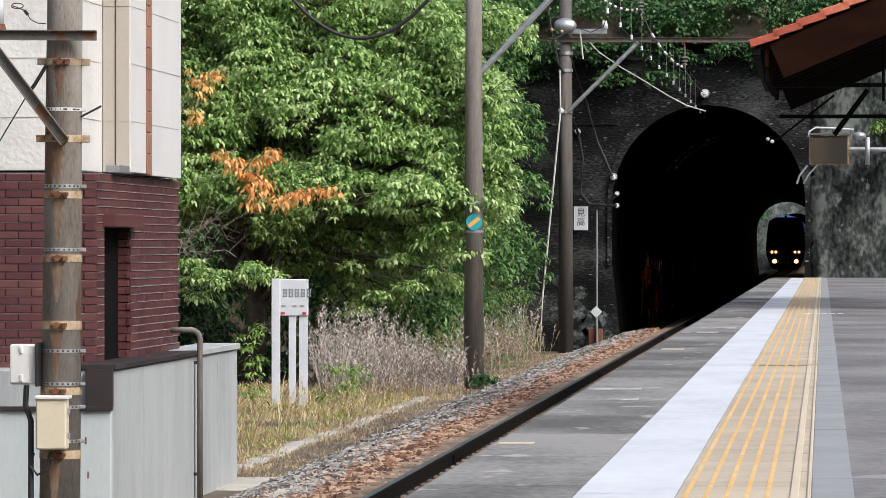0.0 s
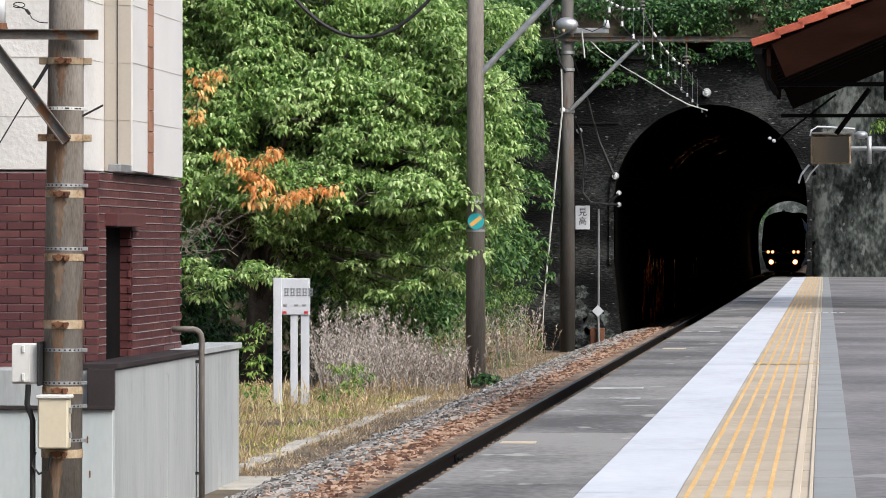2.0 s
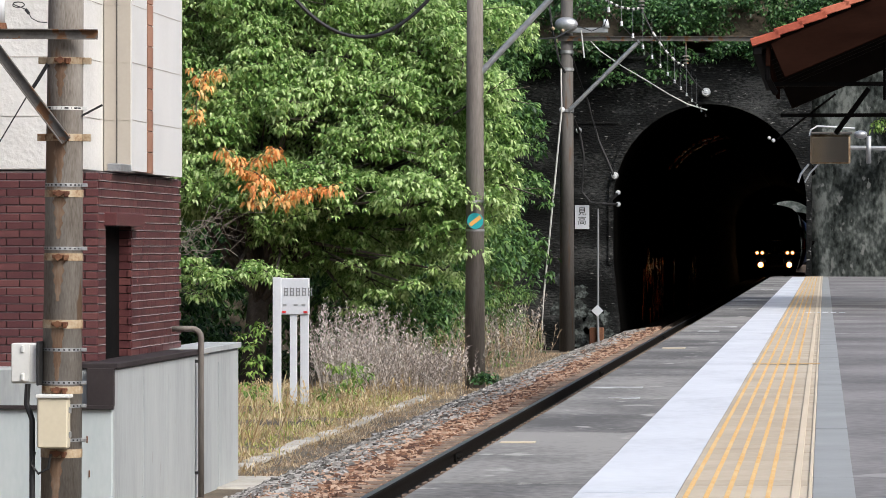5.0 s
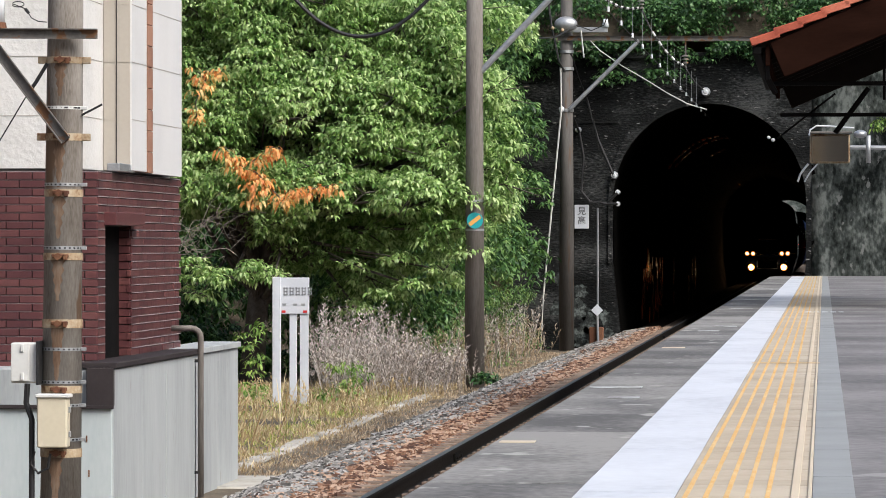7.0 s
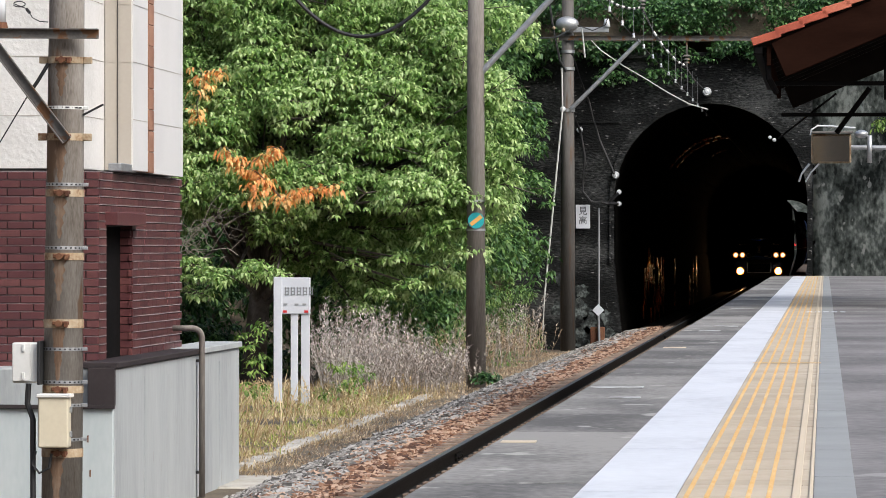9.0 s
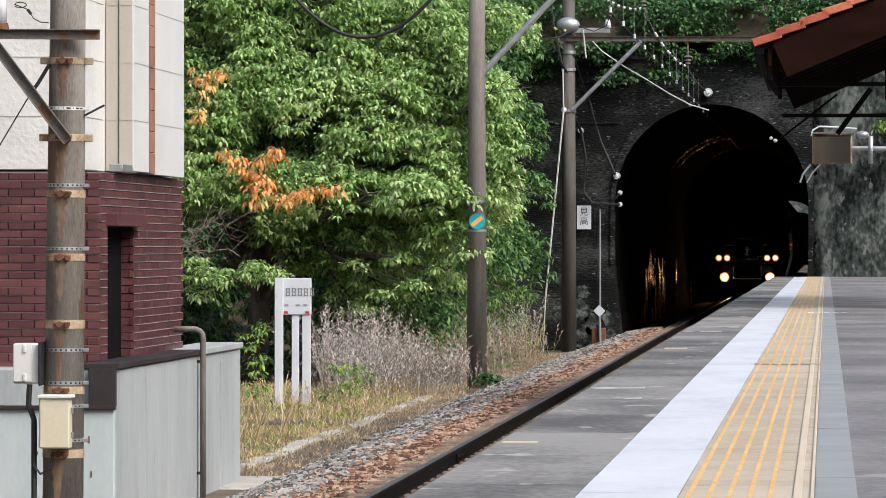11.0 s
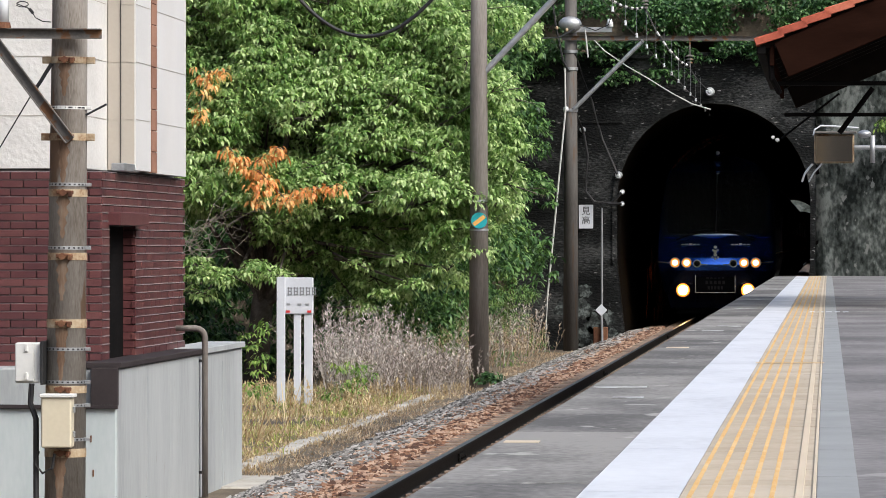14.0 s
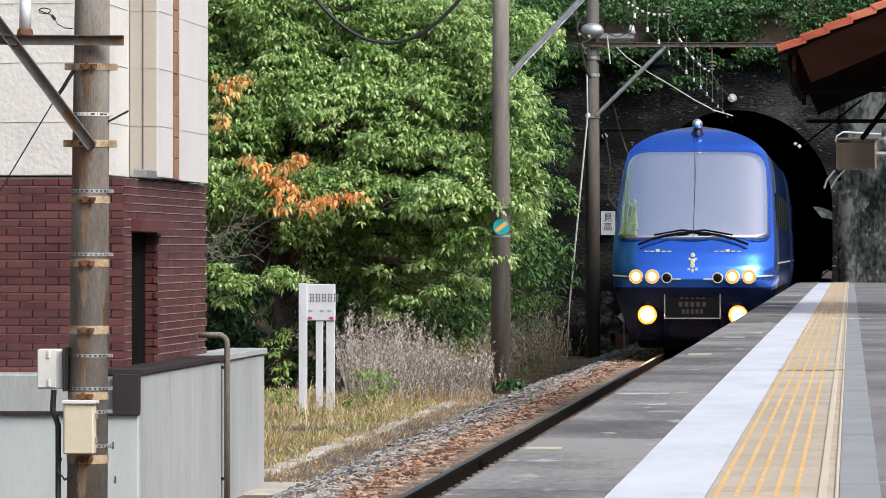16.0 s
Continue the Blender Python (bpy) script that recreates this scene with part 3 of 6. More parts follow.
# ---- platform ----
def build_platform():
    bm = bmesh.new()
    box(bm, 5.6, 42.7, 0.227, 7.98, 113.4, 1.76, 0.01)
    deck = tagged(part("platform", bm, ASPHALT), "worn grey asphalt railway platform", "platform", kind="structure")
    # overhanging edge
    bm = bmesh.new()
    box(bm, 1.805, 42.7, 1.02, 0.47, 113.4, 0.11, 0.01)
    part("platform_edge", bm, COPING, deck, "stained grey concrete edge")
    # shallow base under the laid blocks
    n = int(113 / 1.8)

    def row(name, x, w, ln, h, z, material, y0=-13.0, y1=99.3, gap=0.006, cap=300, label=""):
        bm = bmesh.new()
        box(bm, 0, 0, 0, w - 0.003, ln - gap, h)
        first = part(name, bm, material, deck, label)
        first.location = (x, y0, z)
        k = int((y1 - y0) / ln)
        lo = max(1, k - cap + 1)
        first.location = (x, y0 + ln * (lo - 1), z)
        for i in range(lo, k):
            ob = new(name, first.data)
            ob.parent = deck
            ob.location = (x + random.uniform(-0.001, 0.001), y0 + ln * i, z + random.uniform(-0.0006, 0.0006))

    row("coping_slab", 1.807, 0.494, 1.8, 0.03, 1.094, COPING, gap=0.012)
    row("white_slab", 2.205, 0.30, 0.9, 0.03, 1.095, WHITE_TILE, gap=0.008)
    row("tactile_block", 2.555, 0.40, 0.3, 0.03, 1.095, TACTILE, y0=9.3, gap=0.004)
    row("grey_slab", 2.819, 0.128, 0.9, 0.03, 1.0945, GREY_TILE, gap=0.006)
    # raised dots in five rows and the inner bar
    rng = np.random.default_rng(5)
    yy = np.arange(9.3, 99.2, 0.05)
    verts, faces = [], []
    for r in range(5):
        x0 = 2.385 + 0.06 * r
        for y in yy:
            w = 0.0085 * (0.9 + 0.2 * rng.random())
            b = len(verts)
            for z, q in ((1.1085, w), (1.1155, w * 0.65)):
                verts += [(x0 - q, y - q, z), (x0 + q, y - q, z), (x0 + q, y + q, z), (x0 - q, y + q, z)]
            faces += [(b + 4, b + 5, b + 6, b + 7)] + [(b + i, b + (i + 1) % 4, b + 4 + (i + 1) % 4, b + 4 + i) for i in range(4)]
    me = bpy.data.meshes.new("tactile_dots")
    me.from_pydata(verts, [], faces)
    tagged(mesh_part("tactile_dots", me, DOTS, deck, "rows of raised yellow dots"), kind="stuff")
    for x, w in ((2.705, 0.026), (2.748, 0.012)):
        bm = bmesh.new()
        box(bm, x, 54.2, 1.1125, w, 90, 0.006, 0.002)
        part("tactile_bar", bm, PALE_BAR, deck, "pale raised inner bar")
    # faded painted marks
    for x, y, w, ln, m in ((1.72, 21.9, 0.27, 0.2, WORN_PAINT), (1.83, 20.4, 0.15, 0.16, WORN_PAINT), (1.65, 15.8, 0.13, 0.1, PALE_BAR), (1.81, 36.2, 0.18, 0.35, WORN_PAINT),
                           (1.72, 30.3, 0.16, 0.2, PALE_BAR), (1.85, 48.6, 0.25, 0.3, WORN_PAINT), (1.82, 57.0, 0.25, 0.4, WORN_PAINT), (1.9, 38.2, 0.22, 0.4, WORN_PAINT), (1.85, 70, 0.2, 0.6, WORN_PAINT)):
        bm = bmesh.new()
        box(bm, x, y, 1.1125, w, ln, 0.004)
        part("painted_mark", bm, m, deck, "faded painted line")
    bm = bmesh.new()
    box(bm, 2.555, 26.3, 1.1165, 0.42, 0.12, 0.002)
    part("painted_mark", bm, DOTS, deck, "faded yellow painted line")
    # white dashes across the deck
    bm = bmesh.new()
    for i in range(9):
        box(bm, 2.62 + 0.09 * i, 46.4, 1.1125 - (0.03 if i > 4 else 0), 0.06, 0.12, 0.006)
    part("painted_dashes", bm, WHITE_TILE, deck, "row of white dashes")


build_ground()
build_tunnel()
build_portals()
build_tunnel_signal()
build_trackbed()
build_track()
build_platform()
stones("ballast_stones_grey", STONE_GREY, "loose grey ballast stones on the track's shoulder", 34000, -2.85, -1.4, 3, smin=0.018, smax=0.042)
stones("ballast_stones_rusty", STONE_RUST, "rust-stained ballast stones beside the rail", 30000, -1.95, -1.0, 4, smin=0.015, smax=0.036)
stones("ballast_stones_cribs", STONE_RUST, "small rust-stained stones between the sleeper ends", 12000, -1.04, -0.63, 7, smin=0.01, smax=0.024)
stones("ballast_stones_inner", STONE_RUST, "rust-stained ballast stones between the rails", 4000, -0.45, 0.45, 6)

# ---- the train ----
def half_width(z):
    return float(np.interp(z, [0.25, 0.5, 0.8, 1.1, 1.45, 2.0, 2.8, 3.3, 3.55, 3.7, 3.82, 3.93, 4.02, 4.09, 4.13, 4.15],
                           [1.12, 1.2, 1.3, 1.39, 1.45, 1.44, 1.39, 1.335, 1.28, 1.21, 1.08, 0.9, 0.68, 0.42, 0.2, 0.03]))


def nose(x, z):
    """How far the front lies behind the foremost point: it bulges at the lamps and leans back at the windscreen."""
    y = float(np.interp(z, [0.25, 0.5, 0.85, 1.1, 1.35, 1.55, 1.8, 2.0, 2.6, 3.2, 3.6, 3.8, 3.95, 4.05, 4.15],
                        [0.62, 0.42, 0.17, 0.05, 0.0, 0.06, 0.24, 0.43, 1.03, 1.63, 2.03, 2.24, 2.5, 2.75, 3.3]))
    k = abs(x) / 1.45
    return y + 0.16 * k ** 2 + 0.3 * k ** 7


CAR = 20.0


def shell(z0, z1, n, closed_front=True, back=CAR, y0=None):
    """A band of the car's body between two heights: the front and both sides."""
    bm = bmesh.new()
    m = 22
    rows = []
    for j in range(n + 1):
        z = z0 + (z1 - z0) * j / n
        w = half_width(z)
        row = []
        for i in range(m + 1):
            x = w * math.sin(math.pi / 2 * (2 * i / m - 1))
            row.append((x, nose(x, z) if y0 is None else y0, z))
        rows.append(row)
    vs = [[bm.verts.new(p) for p in row] for row in rows]
    left = [bm.verts.new((row[0][0], back, row[0][2])) for row in rows]
    right = [bm.verts.new((row[-1][0], back, row[-1][2])) for row in rows]
    for j in range(n):
        if closed_front:
            for i in range(m):
                bm.faces.new((vs[j][i], vs[j][i + 1], vs[j + 1][i + 1], vs[j + 1][i]))
        bm.faces.new((left[j], vs[j][0], vs[j + 1][0], left[j + 1]))
        bm.faces.new((vs[j][m], right[j], right[j + 1], vs[j + 1][m]))
        bm.faces.new((right[j], left[j], left[j + 1], right[j + 1]))
    bmesh.ops.recalc_face_normals(bm, faces=bm.faces)
    return bm


def on_nose(outline, rings, proud):
    """A sheet laid on the nose: outline gives x, z round a centre."""
    bm = bmesh.new()
    cx = sum(p[0] for p in outline) / len(outline)
    cz = sum(p[1] for p in outline) / len(outline)
    prev = None
    mid = bm.verts.new((cx, nose(cx, cz) - proud, cz))
    for k in range(1, rings + 1):
        f = k / rings
        ring = []
        for x, z in outline:
            xx, zz = cx + (x - cx) * f, cz + (z - cz) * f
            ring.append(bm.verts.new((xx, nose(xx, zz) - proud, zz)))
        for i in range(len(ring)):
            j = (i + 1) % len(ring)
            bm.faces.new((mid, ring[i], ring[j]) if prev is None else (prev[i], ring[i], ring[j], prev[j]))
        prev = ring
    rim = [bm.verts.new(v.co + Vector((0, proud + 0.01, 0))) for v in prev]
    for i in range(len(rim)):
        j = (i + 1) % len(rim)
        bm.faces.new((prev[i], rim[i], rim[j], prev[j]))
    bmesh.ops.recalc_face_normals(bm, faces=bm.faces)
    return bm


def screen_outline(grow=0.0, n=72):
    pts = []
    for k in range(n):
        a = 2 * math.pi * k / n
        c, s = math.cos(a), math.sin(a)
        ex = 8.0 if s > 0 else 20.0
        x = math.copysign(abs(c) ** (2 / ex), c)
        z = math.copysign(abs(s) ** (2 / ex), s)
        zz = 2.86 + z * (0.79 + grow)
        w = float(np.interp(zz, [2.0, 2.9, 3.3, 3.65], [1.33, 1.3, 1.27, 1.21])) + grow
        pts.append((x * w, zz))
    return pts


def disc(bm, x, z, r, proud=0.03, deep=0.05, n=20):
    y = nose(x, z)
    cyl(bm, (x, y + deep, z), (x, y - proud, z), r, r, n)
    return bm


def build_train():
    train = thing("passenger_train", "glossy blue sightseeing train with lit headlamps", "train")
    body = part("front_car_body", shell(1.2, 4.15, 60), PAINT_BLUE, train, "glossy royal blue coachwork", smooth=True)
    # body's blue below, with the dark ground's reflection put into the colour
    part("front_skirt", shell(0.25, 1.198, 12), DARKENED_BLUE, train, "lower skirt, coach blue darkened for the ground's reflection", smooth=True)
    frame_ = part("windscreen_frame", on_nose(screen_outline(0.045), 8, 0.028), PAINT_BLUE, train, "blue windscreen surround", smooth=True)
    part("windscreen", on_nose(screen_outline(), 12, 0.042), COATED, train, "large dark raked windscreen reflecting the sky", smooth=True)
    bm = bmesh.new()
    pts = [(0.0, nose(0, z) - 0.046, z) for z in np.linspace(2.1, 3.62, 24)]
    rope(bm, pts, 0.006, 5)
    part("windscreen_divider", bm, BLACK, train)
    # wiper arms and blades
    for side in (-1, 1):
        bm = bmesh.new()
        line = [(0.08 * side, 2.17), (0.45 * side, 2.13), (0.75 * side, 2.05), (0.98 * side, 1.96)]
        for (xa, za), (xb, zb) in zip(line, line[1:]):
            cyl(bm, (xa, nose(xa, za) - 0.09, za), (xb, nose(xb, zb) - 0.09, zb), 0.022, 0.022, 6)
        line = [(-0.3 * side, 2.16), (0.2 * side, 2.22), (0.7 * side, 2.13)]
        for (xa, za), (xb, zb) in zip(line, line[1:]):
            cyl(bm, (xa, nose(xa, za) - 0.075, za), (xb, nose(xb, zb) - 0.075, zb), 0.016, 0.016, 6)
        part("wiper", bm, IRON, train)
    # lamps
    for side in (-1, 1):
        for x in (1.0, 0.71):
            bm = bmesh.new()
            cx, y = side * x, nose(side * x, 1.39)
            cyl(bm, (cx, y + 0.1, 1.39), (cx, y - 0.035, 1.39), 0.135, 0.128, 24)
            rim = part("upper_headlamp", bm, GOLD, train, "round gilt-rimmed headlamp")
            bm = bmesh.new()
            cyl(bm, (cx, y - 0.03, 1.39), (cx, y - 0.038, 1.39), 0.11, 0.11, 20)
            part("glow_ring", bm, LAMP_RING, rim)
            bm = bmesh.new()
            ball(bm, (cx, y - 0.04, 1.39), 0.075, 16, (1, 0.3, 1))
            part("lens", bm, LAMP_HIGH, rim, smooth=True)
        bm = bmesh.new()
        cx, y = side * 0.45, nose(side * 0.45, 1.37)
        cyl(bm, (cx, y + 0.1, 1.37), (cx, y - 0.03, 1.37), 0.1, 0.095, 20)
        rim = part("marker_lamp", bm, GOLD, train, "unlit dark marker lamp")
        bm = bmesh.new()
        ball(bm, (cx, y - 0.025, 1.37), 0.08, 14, (1, 0.3, 1))
        part("lens", bm, SCREEN, rim, smooth=True)
        bm = bmesh.new()
        cx, y = side * 0.805, nose(side * 0.9, 0.86) - 0.02
        cyl(bm, (cx, y + 0.4, 0.71), (cx, y - 0.02, 0.71), 0.19, 0.18, 24)
        rim = part("headlamp", bm, UNDER, train)
        # glowing disc behind the lens, for the orange halo
        bm = bmesh.new()
        cyl(bm, (cx, y - 0.015, 0.71), (cx, y - 0.026, 0.71), 0.17, 0.17, 24)
        part("glow_ring", bm, LAMP_RING, rim)
        bm = bmesh.new()
        ball(bm, (cx, y - 0.03, 0.71), 0.12, 18, (1, 0.35, 1))
        part("lens", bm, LAMP_LOW, rim, "brightly lit lamp", smooth=True)
        # trim line
        for xs, zs in (((1.14, 1.42), (1.39, 1.41)), ((0.2, 0.36), (1.345, 1.345))):
            bm = bmesh.new()
            line = [(side * np.interp(k, [0, 1], xs), np.interp(k, [0, 1], zs)) for k in (0, 0.33, 0.66, 1)]
            rope(bm, [(x, nose(x, z) - 0.008, z) for x, z in line], 0.014, 6)
            part("trim_line", bm, GOLD, train)
        bm = bmesh.new()
        for k in range(5):
            box(bm, side * (0.42 + 0.1 * k), nose(0.5, 1.83) - 0.004, 1.84 + (0.015 if k == 2 else 0), 0.075, 0.01, 0.018 if k != 2 else 0.05)
        part("emblem", bm, GOLD, train)
    # crest
    bm = bmesh.new()
    y = nose(0, 1.62) - 0.02
    for x, z, r in ((0, 1.77, 0.045), (-0.055, 1.7, 0.03), (0.055, 1.7, 0.03), (0, 1.66, 0.05), (0, 1.58, 0.05), (-0.07, 1.52, 0.028), (0.07, 1.52, 0.028), (0, 1.49, 0.035)):
        bmesh.ops.create_cone(bm, cap_ends=True, segments=12, radius1=r, radius2=r * 0.7, depth=0.03,
                              matrix=Matrix.Translation((x, nose(x, z) - 0.012, z)) @ Matrix.Rotation(math.pi / 2, 4, "X"))
    part("crest", bm, GOLD, train, "pale gold crest")
    # number panel with its frame
    bm = bmesh.new()
    box(bm, 0, nose(0, 0.9) - 0.02, 0.9, 0.98, 0.06, 0.5, 0.015)
    plate = part("name_panel", bm, UNDER, train, "black panel in a silver frame")
    for x, z, w, h in ((0, 1.15, 1.0, 0.025), (0, 0.65, 1.0, 0.025), (-0.49, 0.9, 0.022, 0.5), (0.49, 0.9, 0.022, 0.5)):
        bm = bmesh.new()
        box(bm, x, nose(0, 0.9) - 0.055, z, w, 0.02, h, 0.004)
        part("panel_frame", bm, SILVER, plate)
    for z, w in ((1.04, 0.42), (0.9, 0.46), (0.77, 0.36)):
        for k in range(5):
            bm = bmesh.new()
            box(bm, (k - 2) * w / 4.4, nose(0, 0.9) - 0.053, z, w / 7, 0.008, 0.085)
            part("lettering_bar", bm, DARK_METAL, plate)
    # roof lamp and horn cover
    bm = bmesh.new()
    cyl(bm, (0, 2.62, 3.93), (0, 2.66, 4.14), 0.15, 0.05, 12)
    part("lamp_foot", bm, DARKENED_BLUE, train)
    bm = bmesh.new()
    ball(bm, (0, 2.58, 4.17), 0.1, 14)
    part("roof_lamp", bm, SILVER, train, "round silver roof lamp", smooth=True)
    bm = bmesh.new()
    ball(bm, (0, 2.5, 4.17), 0.055, 10)
    part("lamp_glass", bm, CHINA, train, smooth=True)
    # plough, coupler and bogies
    bm = bmesh.new()
    box(bm, 0, 1.1, 0.26, 2.0, 0.5, 0.3, 0.05)
    part("plough", bm, UNDER, train, "black plough and coupler")
    for car in range(8):
        for by in (4.0, 16.0):
            bm = bmesh.new()
            y = car * (CAR + 0.4) + by
            box(bm, 0, y, 0.5, 1.9, 2.6, 0.35, 0.05)
            bogie = part("bogie", bm, UNDER, train)
            for wy in (-1.05, 1.05):
                for sx in (-0.566, 0.566):
                    bm = bmesh.new()
                    cyl(bm, (sx - 0.06, y + wy, 0.432), (sx + 0.06, y + wy, 0.432), 0.43, 0.43, 24)
                    part("wheel", bm, RAIL, bogie)
        bm = bmesh.new()
        box(bm, 0, car * (CAR + 0.4) + 10, 0.62, 2.3, 8, 0.6, 0.05)
        part("equipment_box", bm, UNDER, train)
        # side windows and doors
        for side in (-1, 1):
            for k in range(6):
                bm = bmesh.new()
                y = car * (CAR + 0.4) + 5.0 + 2.35 * k
                box(bm, side * 1.398, y, 2.45, 0.05, 1.9, 0.95, 0.02)
                part("side_window", bm, SCREEN, train)
            bm = bmesh.new()
            box(bm, side * 1.45, car * (CAR + 0.4) + 12, 1.62, 0.012, 15.6, 0.03)
            part("side_stripe", bm, GOLD, train)
        if car:
            b = shell(0.85, 4.15, 36, True, car * (CAR + 0.4) + CAR, car * (CAR + 0.4))
            part("following_car_body", b, CAR_SIDE, train, "blue coachwork darkened for the tunnel's shade", smooth=False)
            part("following_car_skirt", shell(0.3, 0.848, 3, True, car * (CAR + 0.4) + CAR, car * (CAR + 0.4)), CAR_SIDE, train)
    return train


passenger_train = build_train()

# ---- the brick building beside the line ----
def build_house():
    house = thing("station_building", "dark red glazed-brick building with cream stucco above", "building")
    # brick storey: mortar core, with the niche left open
    X, Y0, Y1, Z0, Z1 = -3.68, 37.35, 42.2, 0.44, 2.51
    bm = bmesh.new()
    box(bm, X - 2.5, 37.53, 1.46, 5.0, 0.38, 2.1)
    box(bm, X - 2.5, (39.18 + Y1) / 2, 1.46, 5.0, Y1 - 39.18, 2.1)
    box(bm, X - 2.69, 38.45, 1.46, 5.0, 1.5, 2.098)
    box(bm, X - 2.5, 38.45, 2.26, 4.998, 1.5, 0.494)
    part("brick_core", bm, MORTAR, house, "mortar bed of the brickwork, darkened for the shaded joints")
    # concrete base with a metal-capped ledge
    bm = bmesh.new()
    box(bm, -6.39, (36.62 + 44.5) / 2, -0.073, 6.0, 44.5 - 36.62, 1.674, 0.012)
    base = part("concrete_base", bm, CONCRETE, house, "pale board-marked concrete base wall")
    bm = bmesh.new()
    box(bm, -6.451, 36.59, 0.0, 6.1, 0.05, 0.84, 0.006)
    part("base_facing", bm, PALE_CONCRETE, base, "smooth pale grey concrete face")
    for y in (38.2, 39.6, 41.45, 43.0):
        bm = bmesh.new()
        box(bm, -3.388, y, -0.1, 0.006, 0.012, 1.5)
        part("board_joint", bm, CONCRETE, base)
    for x, z in ((-4.12, 0.1), (-3.62, 0.15), (-3.95, -0.12), (-3.6, -0.15)):
        bm = bmesh.new()
        box(bm, x, 36.562, z, 0.012, 0.006, 0.06)
        part("tie_hole", bm, RUST, base)
    bm = bmesh.new()
    box(bm, -3.53, (36.6 + 41.45) / 2, 0.79, 0.34, 41.45 - 36.6, 0.05, 0.006)
    box(bm, -3.5, 36.57, 0.605, 0.24, 0.06, 0.33, 0.004)
    box(bm, -6.5, 36.55, 0.43, 6.24, 0.05, 0.035, 0.004)
    part("metal_coping", bm, DARK_METAL, house, "dark brown metal coping")
    bm = bmesh.new()
    box(bm, -3.58, (41.46 + 44.52) / 2, 0.79, 0.44, 3.06, 0.06, 0.006)
    part("concrete_coping", bm, CONCRETE, house)
    # upper storey: cream stucco, beige return, white panels, brown tile strip
    bm = bmesh.new()
    box(bm, -6.33, 40.0, 5.03, 5.0, 5.3, 5.02, 0.01)
    part("stucco_wall", bm, STUCCO, house, "rough cream stucco wall")
    bm = bmesh.new()
    box(bm, -3.70, 40.75, 5.03, 0.27, 1.88, 5.02)
    part("panel_wall", bm, PANEL_WHITE, house, "smooth white wall panels")
    bm = bmesh.new()
    box(bm, -3.83 + 0.13, 39.21, 5.03, 0.25, 1.2, 5.0, 0.004)
    part("beige_return", bm, PANEL_BEIGE, house, "beige wall return")
    bm = bmesh.new()
    box(bm, -3.70, 38.606, 5.03, 0.006, 0.012, 5.0)
    part("groove", bm, BLACK, house)
    bm = bmesh.new()
    box(bm, -3.571, 39.05, 5.03, 0.022, 0.86, 5.0, 0.003)
    part("white_pilaster", bm, PANEL_WHITE, house)
    for k in range(20):
        bm = bmesh.new()
        box(bm, -3.568, 39.66, 2.62 + 0.2 * k, 0.03, 0.3, 0.193, 0.003)
        part("brown_tile", bm, BROWN_TILE, house)
    for k in range(6):
        z = 3.0 + 0.53 * k
        bm = bmesh.new()
        box(bm, -6.4, 37.348, z, 5.0, 0.006, 0.004)
        box(bm, -3.828, 37.95, z, 0.006, 1.2, 0.004)
        box(bm, -3.70, 38.608, z, 0.25, 0.006, 0.004)
        box(bm, -3.564, 40.75, z, 0.006, 1.87, 0.004)
        box(bm, -3.559, 39.05, z, 0.006, 0.86, 0.004)
        part("panel_joint", bm, PANEL_BEIGE, house)
    # light fitting on the ledge
    bm = bmesh.new()
    box(bm, -3.63, 38.45, 2.55, 0.12, 0.85, 0.075, 0.008)
    part("wall_light", bm, STEEL, house, "grey metal wall light")
    # near-black sheet closing the back of the niche
    bm = bmesh.new()
    box(bm, -3.79, 38.44, 1.4, 0.04, 1.46, 1.24)
    part("niche_back", bm, IRON, house, "near-black back of the niche")
    bm = bmesh.new()
    box(bm, -3.6, 38.45, 2.08, 0.12, 1.62, 0.12, 0.006)
    part("niche_lintel", bm, BRICK_JOINED, house, "smooth brick lintel")
    # bricks
    pitch, course, ln = 0.236, 0.0735, 0.228
    bm = bmesh.new()
    box(bm, 0, 0, 0, ln, 0.04, 0.062, 0.005)
    bx = bpy.data.meshes.new("brick")
    bm.to_mesh(bx)
    bm = bmesh.new()
    box(bm, 0, 0, 0, 0.04, 0.2352, 0.062, 0.004)
    by = bpy.data.meshes.new("brick_side")
    bm.to_mesh(by)
    for me in (bx, by):
        me.materials.append(BRICK)
    n = 0
    rest = bmesh.new()
    courses = int((Z1 - Z0) / course)
    for c in range(courses):
        z = Z0 + 0.036 + course * c
        for k in range(6):
            x = -3.66 - ln / 2 - pitch * k - (0.118 if c % 2 else 0)
            if z > 0.44:
                ob = new("brick", bx)
                ob.parent, ob.location = house, (x, Y0 - 0.012 + random.uniform(-0.002, 0.002), z)
                n += 1
        if z < 0.84:
            continue
        if c % 2:
            box(rest, -3.718, Y0 - 0.012, z, 0.1, 0.04, 0.062, 0.004)
        for k in range(21):
            y = Y0 + 0.02 + ln / 2 + pitch * k - (0.118 if c % 2 else 0)
            if y + ln / 2 > Y1 + 0.02 or (y < 39.2 and z < 2.14):
                continue
            if c % 2 and k == 0:
                box(rest, -3.672, Y0 + 0.052, z, 0.04, 0.164, 0.062, 0.004)
                continue
            if n < 298:
                ob = new("brick", by)
                ob.parent, ob.location = house, (-3.672 + random.uniform(-0.002, 0.002), y, z)
                n += 1
            else:
                box(rest, -3.672 + random.uniform(-0.002, 0.002), y, z, 0.04, 0.2352, 0.062, 0.004)
        if z < 2.14:
            box(rest, -3.735, 39.168, z, 0.13, 0.03, 0.066, 0.002)
            box(rest, -3.672, 39.3, z, 0.04, 0.22, 0.062, 0.003)
